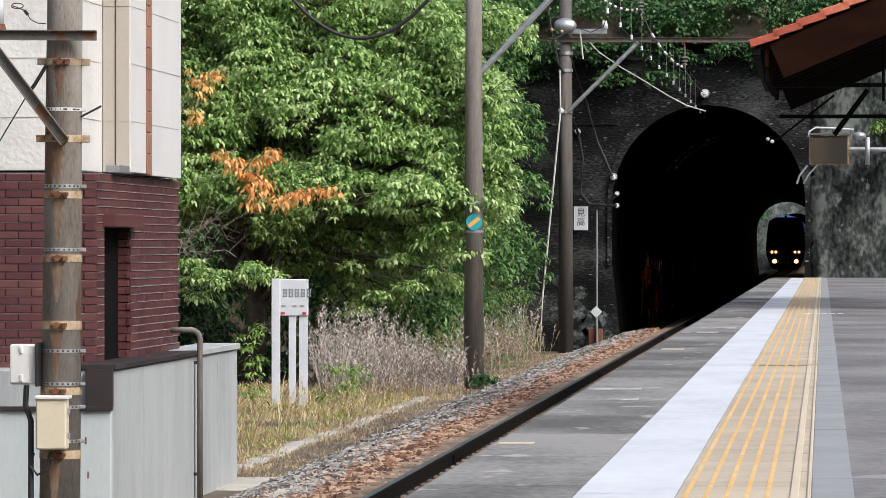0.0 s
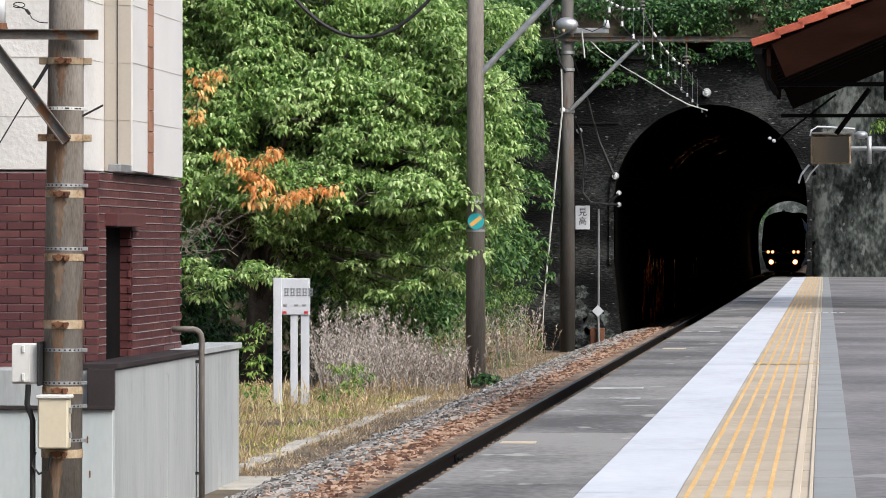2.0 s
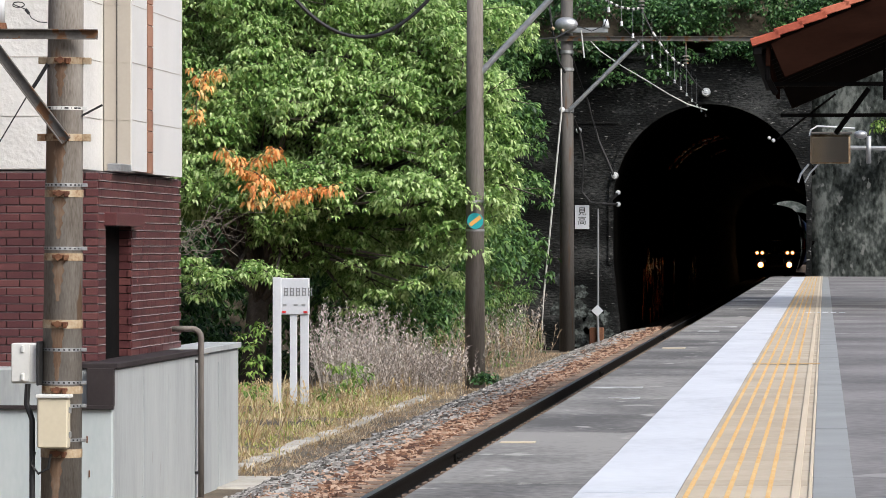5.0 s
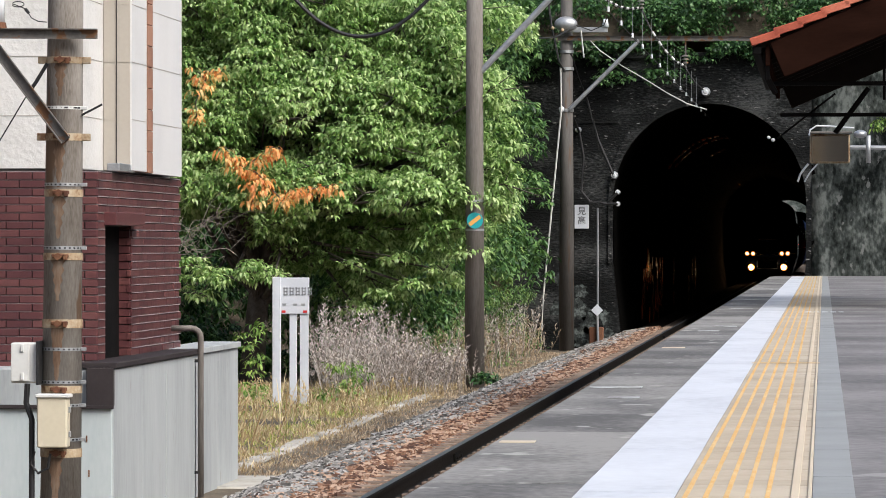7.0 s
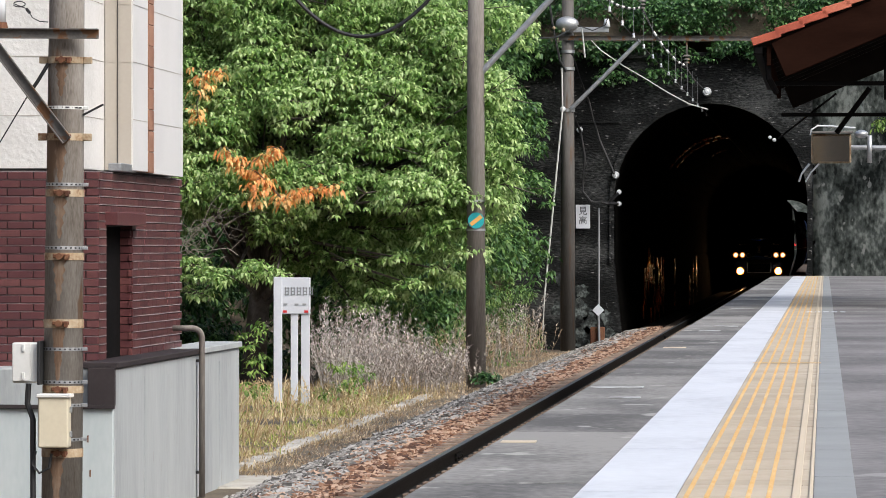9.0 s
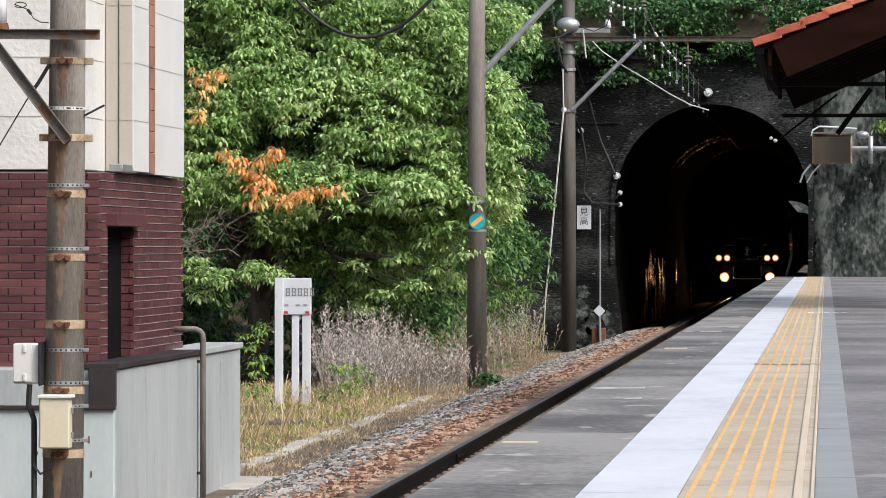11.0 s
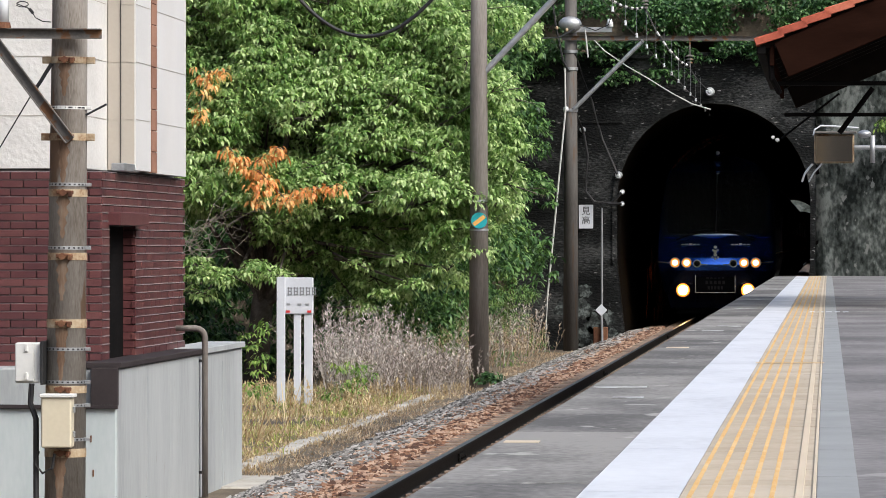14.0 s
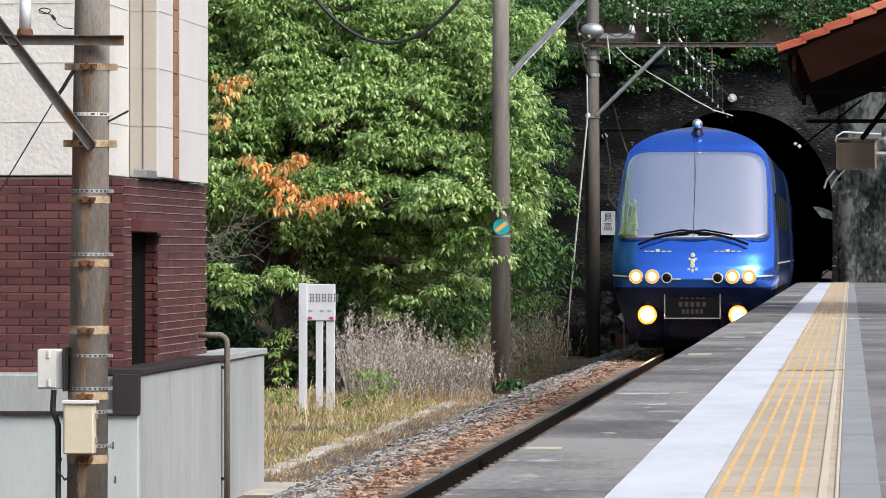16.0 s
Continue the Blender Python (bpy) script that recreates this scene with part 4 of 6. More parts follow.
            box(rest, -3.672, (Y0 - 0.03 + 37.71) / 2, z, 0.04, 37.71 - Y0 + 0.03, 0.062, 0.003)
    tagged(part("brickwork", rest, BRICK_JOINED, house, "dark red glazed bricks"), kind="stuff")
    # pale joint strips, with the bricks' lit top edges put into them
    bm = bmesh.new()
    for c in range(courses + 1):
        z = Z0 + course * c
        box(bm, -5.0, Y0 - 0.012, z, 2.68, 0.02, 0.006)
        if z > 0.85:
            if z > 2.1:
                box(bm, -3.655, (Y0 + Y1) / 2 - 0.03, z, 0.02, Y1 - Y0 - 0.08, 0.006)
            else:
                box(bm, -3.655, (39.2 + Y1) / 2 - 0.03, z, 0.02, Y1 - 39.26, 0.006)
                box(bm, -3.655, (Y0 + 37.7) / 2, z, 0.02, 37.69 - Y0, 0.006)
    part("pale_joint_lines", bm, JOINT_EDGE, house, "pale mortar joints with the lit brick edges put in")
    # bent pipe rising over the ledge
    pipe = thing("pipe_rail", "bent grey steel pipe on the concrete wall", "pipe")
    bm = bmesh.new()
    pts = [(-3.33, 41.4, -0.64), (-3.33, 41.4, 0.93)]
    pts += [(-3.33 - 0.09 * (1 - math.cos(a)), 41.4, 0.93 + 0.09 * math.sin(a)) for a in (0.4, 0.8, 1.2, 1.57)] + [(-3.62, 41.4, 1.02)]
    rope(bm, pts, 0.03, 12)
    part("tube", bm, FAR_POLE, pipe, smooth=True)
    for z in (0.7, -0.4):
        bm = bmesh.new()
        box(bm, -3.36, 41.4, z, 0.07, 0.03, 0.03, 0.004)
        part("bracket", bm, BLACK, pipe)


# ---- poles and their gear ----
def band(bm, x, y, z, r, h, out=0.006):
    cyl(bm, (x, y, z - h / 2), (x, y, z + h / 2), r + out, r + out, 28)
    return bm


def build_near_pole():
    px, py = -3.43, 34.4

    def rad(z):
        return 0.170 - (z + 0.65) * 0.0056

    pole = thing("utility_pole", "stained concrete pole with rusty bands and cabinets", "utility pole")
    bm = bmesh.new()
    cyl(bm, (px, py, -0.66), (px, py, 7.5), rad(-0.66), rad(7.5), 32)
    part("shaft", bm, POLE_MAT, pole, "weathered grey-brown concrete shaft", smooth=True)
    for zz, h in ((3.36, 0.055), (2.73, 0.06), (2.27, 0.06), (1.75, 0.06), (1.2, 0.07), (0.66, 0.06), (0.14, 0.07)):
        bm = bmesh.new()
        band(bm, px, py, zz, rad(zz), h)
        for s in (-1, 1):
            if zz > 2.5:
                box(bm, px + s * (rad(zz) + 0.035), py - 0.02, zz, 0.07, 0.05, h, 0.004)
        ob = part("band", bm, TAN_BAND, pole, "rust-stained steel band")
        bm = bmesh.new()
        cyl(bm, (px - 0.01, py - rad(zz) - 0.04, zz), (px - 0.01, py - rad(zz), zz), 0.03, 0.03, 6)
        box(bm, px + 0.005, py - rad(zz) - 0.012, zz + 0.004, 0.14, 0.03, 0.032, 0.006)
        box(bm, px + 0.05, py - rad(zz) - 0.026, zz - 0.006, 0.035, 0.03, 0.05, 0.006)
        part("bolt", bm, RUST, ob, "rusty bolt head")
        # rust run down the shaft below the bolt
        bm = bmesh.new()
        rows = []
        for k in range(9):
            z = zz - h / 2 - 0.045 * k * (1.0 + 0.25 * math.sin(zz * 7))
            half = (0.34 - 0.033 * k) * (1 + 0.35 * math.sin(3.1 * k + zz * 5))
            rows.append([bm.verts.new((px + (rad(z) + 0.0015) * math.sin(a), py - (rad(z) + 0.0015) * math.cos(a), z)) for a in np.linspace(-half - 0.1, half - 0.1, 6)])
        for p, q in zip(rows, rows[1:]):
            for k in range(5):
                bm.faces.new((p[k], p[k + 1], q[k + 1], q[k]))
        bmesh.ops.recalc_face_normals(bm, faces=bm.faces)
        part("rust_run", bm, STAIN, pole, "rust stain running down", smooth=True)
    for zz in (2.97, 2.34, 1.82, 0.99, 0.72, 0.53, 0.25):
        bm = bmesh.new()
        band(bm, px, py, zz, rad(zz), 0.028, 0.004)
        box(bm, px + rad(zz) + 0.02, py - 0.03, zz, 0.05, 0.03, 0.03, 0.004)
        strap = part("strap", bm, STEEL if zz != 2.97 else BOX_WHITE, pole, "perforated steel strap" if zz != 2.97 else "white printed label strap")
        bm = bmesh.new()
        for k in range(11):
            a = -1.3 + 0.26 * k
            rr = rad(zz) + 0.0045
            m = Matrix.Rotation(a, 4, "Z")
            w = 0.016 if zz != 2.97 else (0.034 if k in (1, 2, 6, 8, 9) else 0.004)
            box(bm, px + rr * math.sin(a), py - rr * math.cos(a), zz, w, 0.003, 0.013, 0, m)
        tagged(part("perforations" if zz != 2.97 else "lettering_bars", bm, INK, strap), kind="stuff")
    # cross-arm and strut
    bm = bmesh.new()
    channel(bm, (-5.4, py - 0.19, 3.57), (px + 0.3, py - 0.19, 3.57), 0.05, 0.075)
    part("cross_arm", bm, ARM_STEEL, pole, "grey steel cross-arm")
    bm = bmesh.new()
    channel(bm, (-4.4, py - 0.21, 4.01), (-3.38, py - 0.2, 2.7), 0.045, 0.08)
    part("strut", bm, ARM_STEEL, pole, "rusty angle strut")
    bm = bmesh.new()
    rope(bm, [(-3.56, py - 0.1, 3.33), (-3.65, py - 0.1, 3.18), (-3.72, py - 0.1, 3.08)], 0.016, 8)
    rope(bm, [(-3.72, py - 0.1, 3.08), (-4.3, py - 0.1, 2.1)], 0.006, 6)
    part("stay_wire", bm, BLACK, pole, "dark stay wire with a turnbuckle")
    bm = bmesh.new()
    cyl(bm, (px + 0.15, py - 0.05, 2.91), (px + 0.32, py - 0.05, 3.0), 0.009, 0.009, 6)
    part("step_bolt", bm, BLACK, pole)
    bm = bmesh.new()
    cyl(bm, (-3.95, py - 0.19, 3.61), (-3.95, py - 0.19, 3.66), 0.07, 0.06, 14)
    cap = part("insulator_foot", bm, RUST, pole)
    bm = bmesh.new()
    cyl(bm, (-3.95, py - 0.19, 3.66), (-3.95, py - 0.19, 3.95), 0.05, 0.045, 14)
    part("insulator", bm, CHINA, cap, smooth=True)
    bm = bmesh.new()
    pts = [(-3.79 + 0.05 * math.cos(a), py - 0.19, 3.81 + 0.022 * math.sin(a)) for a in np.linspace(3.4, 9.2, 16)]
    pts += [(-3.72, py - 0.19, 3.77), (-3.68, py - 0.19, 3.7), (-3.62, py - 0.19, 3.67), (-3.55, py - 0.19, 3.665)]
    rope(bm, pts, 0.005, 6)
    wire = part("loose_wire", bm, BLACK, pole, "curled loose black wire")
    bm = bmesh.new()
    box(bm, -3.715, py - 0.19, 3.755, 0.05, 0.02, 0.025, 0.004, Matrix.Rotation(radians(50), 4, "Y"))
    part("clip", bm, BLACK, wire)
    pole.matrix_basis = Matrix.Translation((px, py, 2.4)) @ Matrix.Rotation(radians(0.59), 4, "Y") @ Matrix.Translation((-px, -py, -2.4))
    # cabinets
    cab = thing("white_junction_box", "small white metal junction box strapped to the pole", "junction box")
    bm = bmesh.new()
    box(bm, -3.725, py - 0.12, 0.88, 0.22, 0.16, 0.33, 0.012)
    part("body", bm, BOX_WHITE, cab)
    bm = bmesh.new()
    box(bm, -3.755, py - 0.207, 0.885, 0.15, 0.014, 0.31, 0.004)
    part("door", bm, BOX_WHITE, cab)
    for z in (1.0, 0.77):
        bm = bmesh.new()
        box(bm, -3.735, py - 0.22, z, 0.025, 0.02, 0.06, 0.004)
        part("hinge", bm, BOX_WHITE, cab)
    bm = bmesh.new()
    box(bm, -3.605, py - 0.15, 0.88, 0.02, 0.22, 0.36, 0.004)
    part("black_bracket", bm, BLACK, cab)
    cab = thing("cream_junction_box", "cream metal junction box with a lid on the pole", "junction box")
    bm = bmesh.new()
    box(bm, -3.472, py - 0.25, 0.4, 0.25, 0.15, 0.42, 0.012)
    part("body", bm, BOX_CREAM, cab)
    bm = bmesh.new()
    box(bm, -3.467, py - 0.255, 0.615, 0.28, 0.18, 0.03, 0.006)
    part("lid", bm, BOX_WHITE, cab)
    bm = bmesh.new()
    for z in (0.5, 0.3):
        box(bm, -3.337, py - 0.25, z, 0.02, 0.03, 0.05, 0.004)
    part("hinge", bm, STEEL, cab)
    bm = bmesh.new()
    rope(bm, [(-3.7, py - 0.18, 0.71), (-3.71, py - 0.18, 0.55), (-3.66, py - 0.2, 0.42), (-3.66, py - 0.2, -0.66)], 0.024, 8)
    rope(bm, [(-3.63, py - 0.24, 0.16), (-3.66, py - 0.24, 0.05), (-3.6, py - 0.24, -0.02), (-3.52, py - 0.24, 0.02), (-3.5, py - 0.24, 0.14)], 0.012, 8)
    part("conduit", bm, BLACK, cab)


def build_far_poles():
    pole = thing("catenary_pole", "brown weathered pole with a round teal plate", "catenary pole", "poles along the line")
    x, y = -3.24, 73.2
    bm = bmesh.new()
    cyl(bm, (x, y, -0.66), (x, y, 8.5), 0.175, 0.13, 28)
    part("shaft", bm, FAR_POLE, pole, smooth=True)
    bm = bmesh.new()
    cyl(bm, (x + 0.02, y - 0.2, 2.26), (x + 0.02, y - 0.17, 2.26), 0.14, 0.14, 28)
    disc_ = part("round_plate", bm, TEAL, pole, "round teal enamel plate")
    bm = bmesh.new()
    box(bm, x + 0.02, y - 0.203, 2.26, 0.24, 0.004, 0.07, 0, Matrix.Rotation(radians(-38), 4, "Y"))
    part("stripe", bm, ORANGE, disc_)
    for z in (2.6, 2.1):
        bm = bmesh.new()
        band(bm, x, y, z, 0.165, 0.04)
        part("strap", bm, STEEL, pole)
    bm = bmesh.new()
    cyl(bm, (x + 0.1, y - 0.02, 4.83), (-1.6, y - 0.02, 6.45), 0.055, 0.055, 12)
    part("bracket_tube", bm, STEEL, pole, "galvanised bracket tube")
    pole = thing("catenary_pole", "brown weathered pole with steel cantilever by the tunnel", "catenary pole", "poles along the line")
    x, y = -3.2, 98.9
    bm = bmesh.new()
    cyl(bm, (x, y, -0.66), (x, y, 8.2), 0.18, 0.135, 28)
    part("shaft", bm, DARK_POLE, pole, smooth=True)
    bm = bmesh.new()
    channel(bm, (x - 0.2, y - 0.16, 6.66), (3.4, y - 0.16, 6.62), 0.05, 0.1)
    part("cantilever_beam", bm, ARM_STEEL, pole, "long grey steel beam")
    bm = bmesh.new()
    cyl(bm, (x + 0.08, y - 0.16, 5.0), (-1.5, y - 0.16, 6.6), 0.05, 0.05, 12)
    part("strut", bm, STEEL, pole, "grey diagonal strut")
    for z in (6.35, 5.95, 4.98):
        bm = bmesh.new()
        band(bm, x, y, z, 0.15, 0.07, 0.02)
        part("band", bm, STEEL, pole)
    bm = bmesh.new()
    cyl(bm, (x - 0.1, y - 0.2, 5.0), (x - 0.1, y - 0.34, 5.0), 0.07, 0.06, 14)
    part("insulator", bm, CHINA, pole, smooth=True)
    bm = bmesh.new()
    box(bm, x + 0.45, y - 0.2, 6.85, 1.05, 0.08, 0.12, 0.01)
    part("switch_bracket", bm, STEEL, pole)
    bm = bmesh.new()
    ball(bm, (x + 0.0, y - 0.3, 6.98), 0.24, 18, (1.15, 0.7, 0.75))
    part("round_switch", bm, STEEL, pole, "rounded grey metal switch", smooth=True)
    bm = bmesh.new()
    cyl(bm, (x + 0.92, y - 0.2, 6.91), (x + 0.92, y - 0.2, 7.1), 0.09, 0.05, 12)
    part("insulator", bm, CHINA, pole, smooth=True)
    # stay wire down to the ground
    bm = bmesh.new()
    rope(bm, [(x - 0.1, y - 0.34, 5.0), (x - 0.12, y - 0.34, 5.95)], 0.02, 6)
    rope(bm, [(x - 0.1, y - 0.34, 5.0), (x - 0.52, y - 0.4, 0.6)], 0.022, 6)
    rope(bm, [(x - 0.52, y - 0.4, 0.6), (x - 0.58, y - 0.4, -0.66)], 0.014, 6)
    part("stay_wire", bm, PALE_ROPE, pole, "pale sheathed stay wire")
    # white plate with two signs: the tunnel's name
    sign = thing("name_plate", "small white plate with two black characters", "sign")
    bm = bmesh.new()
    box(bm, -2.9, 99.85, 2.5, 0.34, 0.02, 0.56, 0.004)
    part("plate", bm, SIGN_WHITE, sign)
    for k, ch in enumerate("\u898b\u9ad8"):
        cu = bpy.data.curves.new("characters", "FONT")
        cu.body, cu.size, cu.align_x = ch, 0.21, "CENTER"
        tx = new("characters", cu)
        dg = bpy.context.evaluated_depsgraph_get()
        me = bpy.data.meshes.new_from_object(tx.evaluated_get(dg))
        bpy.data.objects.remove(tx)
        me.materials.clear()
        ob = mesh_part("character", me, INK, sign)
        ob.matrix_basis = pose(-2.9, 99.835, 2.56 - 0.22 * k, 90, 0, 0)
    # wall insulators, cables along the portal
    cab = thing("portal_cables", "black cables with white insulators on the tunnel wall", "cable")
    for cx, cz, r in ((-2.13, 3.48, 0.09), (-2.05, 3.08, 0.062), (-2.05, 2.8, 0.062), (-2.98, 4.55, 0.075), (0.02, 5.44, 0.11), (1.6, 4.3, 0.05), (1.5, 4.36, 0.045)):
        bm = bmesh.new()
        cyl(bm, (cx, 99.93, cz), (cx, 99.7, cz), r, r * 0.8, 18)
        cyl(bm, (cx, 99.7, cz), (cx, 99.66, cz), r * 0.45, r * 0.3, 12)
        part("insulator", bm, CHINA, cab, smooth=False)
    lines = [[(x + 0.1, y - 0.1, 6.3), (-2.75, 99.7, 5.2), (-2.5, 99.7, 4.3), (-2.15, 99.64, 3.5)],
             [(x + 0.1, y - 0.1, 4.95), (-2.95, 99.7, 4.5), (-2.85, 99.75, 3.9), (-2.9, 99.75, 3.1), (-2.7, 99.7, 2.85), (-2.3, 99.7, 2.8), (-2.05, 99.64, 2.8)],
             [(-2.7, 99.7, 2.85), (-2.3, 99.72, 2.82), (-2.05, 99.66, 3.05)]]
    for ln in lines:
        bm = bmesh.new()
        rope(bm, ln, 0.032, 8)
        part("cable", bm, BLACK, cab)
    bm = bmesh.new()
    rope(bm, [(-2.52, 99.8, 2.7), (-2.52, 99.8, 0.25)], 0.025, 8)
    rope(bm, [(-2.52, 99.6, 0.25), (-2.5, 99.6, -0.6)], 0.03, 8)
    part("conduit", bm, CABLE_GREY, cab)
    # drooping diamond marker
    dia = thing("diamond_marker", "white diamond-shaped marker on a thin post", "marker")
    bm = bmesh.new()
    box(bm, -2.52, 99.5, 0.3, 0.2, 0.02, 0.2, 0.004, Matrix.Rotation(radians(45), 4, "Y"))
    part("plate", bm, SIGN_WHITE, dia)
    bm = bmesh.new()
    rope(bm, [(-2.52, 99.53, 0.3), (-2.5, 99.53, -0.66)], 0.02, 8)
    part("post", bm, CABLE_GREY, dia)
    box_ = thing("rusty_box", "rust-brown metal box at the foot of the wall", "box")
    bm = bmesh.new()
    box(bm, -2.55, 99.75, -0.38, 0.34, 0.25, 0.56, 0.02)
    part("body", bm, RUST, box_)
    # wires overhead
    wires = thing("overhead_wires", "black overhead wires with small white insulators", "overhead wire")
    for y in (35.0,):
        bm = bmesh.new()
        rope(bm, [(-0.15, y, 5.03), (-0.1, 70, 5.0), (-0.05, 110, 5.0), (-0.05, 300, 5.0)], 0.006)
        part("contact_wire", bm, BLACK, wires)
    runs = [([(-2.5, 98.7, 7.8), (-2.41, 98.7, 7.65), (-2.22, 98.7, 7.52), (-1.97, 98.7, 7.39), (-1.69, 98.7, 7.33), (-1.47, 98.7, 7.36)], 0.024, BLACK),
            ([(-1.44, 98.7, 7.34), (-1.23, 98.7, 6.86), (-0.94, 98.7, 6.42), (-0.64, 98.7, 6.1), (-0.44, 98.7, 6.0)], 0.02, BLACK),
            ([(-0.43, 99.5, 5.96), (-0.23, 99.5, 5.66), (-0.03, 99.6, 5.47)], 0.016, BLACK),
            ([(-2.68, 99.3, 6.64), (-2.45, 99.3, 6.4), (-1.92, 99.3, 6.03), (-1.39, 99.3, 5.72), (-0.86, 99.3, 5.39), (-0.39, 99.4, 5.14), (0.04, 99.8, 5.02)], 0.016, PALE_ROPE),
            ([(-3.62, 98.6, 7.59), (-3.53, 98.6, 6.93), (-3.36, 98.6, 6.11), (-3.23, 98.7, 5.87)], 0.028, BLACK),
            ([(-5.21, 90, 7.22), (-4.85, 90, 6.85), (-4.49, 90, 6.59), (-4.0, 90, 6.37), (-3.52, 91, 6.27), (-3.1, 93, 6.4), (-3.1, 98.5, 6.85)], 0.018, BLACK),
            ([(-2.95, 98.5, 6.95), (-2.6, 98.5, 6.82), (-2.3, 98.5, 6.95), (-2.25, 98.5, 7.1)], 0.014, BLACK),
            ([(-2.85, 98.6, 6.85), (-2.82, 98.6, 6.6), (-2.78, 98.6, 6.2)], 0.02, PALE_ROPE)]
    for pts, r, m in runs:
        bm = bmesh.new()
        rope(bm, pts, r)
        part("wire", bm, m, wires)
    # pale sleeves threaded on the wires
    for pts, r, m in runs[:2]:
        for p, q in zip(pts[1:], pts[2:]):
            for f in (0.15, 0.65):
                bm = bmesh.new()
                a, b = Vector(p).lerp(Vector(q), f), Vector(p).lerp(Vector(q), f + 0.22)
                cyl(bm, a, b, r + 0.01, r + 0.01, 8)
                part("sleeve", bm, PALE_ROPE, wires)
    for x, z in ((-3.5, 6.88), (-3.27, 6.83)):
        bm = bmesh.new()
        ball(bm, (x, 98.45, z), 0.045, 10)
        part("guy_insulator", bm, TAN_BAND, wires, "ochre insulator", smooth=True)
    # heavy loop of cable across the trees
    bm = bmesh.new()
    rope(bm, sagged((-4.85, 60, 5.5), (-2.68, 60, 5.5), 0.69, 24), 0.026, 8)
    part("cable_loop", bm, BLACK, wires, "thick dark hanging cable")
    # droppers hung along the contact wire
    for k in range(14):
        y = 57.0 + 3.6 * k
        up = min(0.62, 0.24 + 0.11 * k)
        bm = bmesh.new()
        rope(bm, [(-0.1, y, 5.03), (-0.1, y, 5.03 + up)], 0.003, 5)
        drop = part("dropper", bm, CABLE_GREY, wires, "thin dropper wire")
        bm = bmesh.new()
        cyl(bm, (-0.1, y, 4.98), (-0.1, y, 5.05), 0.022, 0.018, 8)
        part("insulator", bm, CHINA, drop, "small white insulator")
    for xx, zz in ((-1.45, 7.5), (-0.42, 6.22)):
        bm = bmesh.new()
        for k in range(3):
            cyl(bm, (xx, 98.75, zz - 0.08 * k), (xx, 98.75, zz + 0.04 - 0.08 * k), 0.1 - 0.015 * k, 0.06, 14)
        rope(bm, [(xx, 98.75, zz - 0.25), (xx, 98.75, zz + 0.4)], 0.02, 6)
        part("insulator", bm, ARM_STEEL, wires, "brown ribbed insulator")
    # mesh fence on top of the bank
    fence = thing("mesh_fence", "rusty chain-link fence above the tunnel wall", "fence")
    for x in (-5.6, -4.4, -3.2):
        bm = bmesh.new()
        cyl(bm, (x, 100.8, 6.1), (x, 100.8, 7.62), 0.03, 0.03, 8)
        part("post", bm, ARM_STEEL, fence)
    bm = bmesh.new()
    for k in range(44):
        x = -6.2 + 0.07 * k
        for d in (-0.6, 0.6):
            cyl(bm, (x, 100.8, 7.0), (x + d, 100.8, 7.6), 0.006, 0.006, 4)
    tagged(part("wire_mesh", bm, ARM_STEEL, fence), kind="stuff")


def build_marker_boards():
    board = thing("boundary_board", "white notice board on three flat posts", "notice board")
    y = 64.4
    bm = bmesh.new()
    box(bm, -5.32, y, 1.06, 0.52, 0.14, 0.56, 0.01)
    face = part("board", bm, SIGN_WHITE, board)
    for k in range(5):
        bm = bmesh.new()
        for dx, dz, w, h in ((0, 0.05, 0.07, 0.014), (0, 0.0, 0.06, 0.014), (0, -0.05, 0.07, 0.014), (-0.022, 0, 0.014, 0.13), (0.022, 0, 0.014, 0.12)):
            box(bm, -5.41 + 0.093 * k + dx, y - 0.073 - abs(dx) * 0.02, 1.13 + dz, w, 0.006, h)
        part("lettering_bar", bm, CABLE_GREY, face)
    for k in (-0.11, 0.06, 0.18):
        bm = bmesh.new()
        box(bm, -5.32 + k, y - 0.073, 0.93, 0.06, 0.006, 0.03)
        part("lettering_bar", bm, STEEL, face)
    for k in (-0.12, 0.21):
        bm = bmesh.new()
        box(bm, -5.32 + k, y - 0.074, 0.82, 0.06, 0.006, 0.035)
        part("red_mark", bm, RED, face)
    for k, w in ((-0.225, 0.13), (0.02, 0.11), (0.19, 0.13)):
        bm = bmesh.new()
        box(bm, -5.32 + k, y - 0.02 if k > -0.2 else y - 0.09, 0.28 if k > -0.2 else 0.35, w, 0.05, 1.9 if k > -0.2 else 2.0, 0.006)
        part("post", bm, SIGN_WHITE, board)
    kerb = tagged(new("cable_trough"), "pale concrete cable trough lids beside the track", "cable trough", kind="structure")
    bm = bmesh.new()
    box(bm, 0, 0, 0, 0.2, 0.98, 0.08, 0.02)
    first = part("trough_lid", bm, OLD_CONCRETE, kerb)
    first.location = (-3.7, 44.2, -0.645)
    for i in range(1, 26):
        ob = new("trough_lid", first.data)
        ob.parent = kerb
        ob.matrix_basis = pose(-3.7 + random.uniform(-0.03, 0.03), 44.2 + i, -0.645 + random.uniform(-0.025, 0.01), 0, 0, random.uniform(-1, 1))
    bm = bmesh.new()
    box(bm, -3.2, 44.0, -0.69, 0.6, 2.2, 0.12, 0.02)
    part("slab", bm, OLD_CONCRETE, kerb)


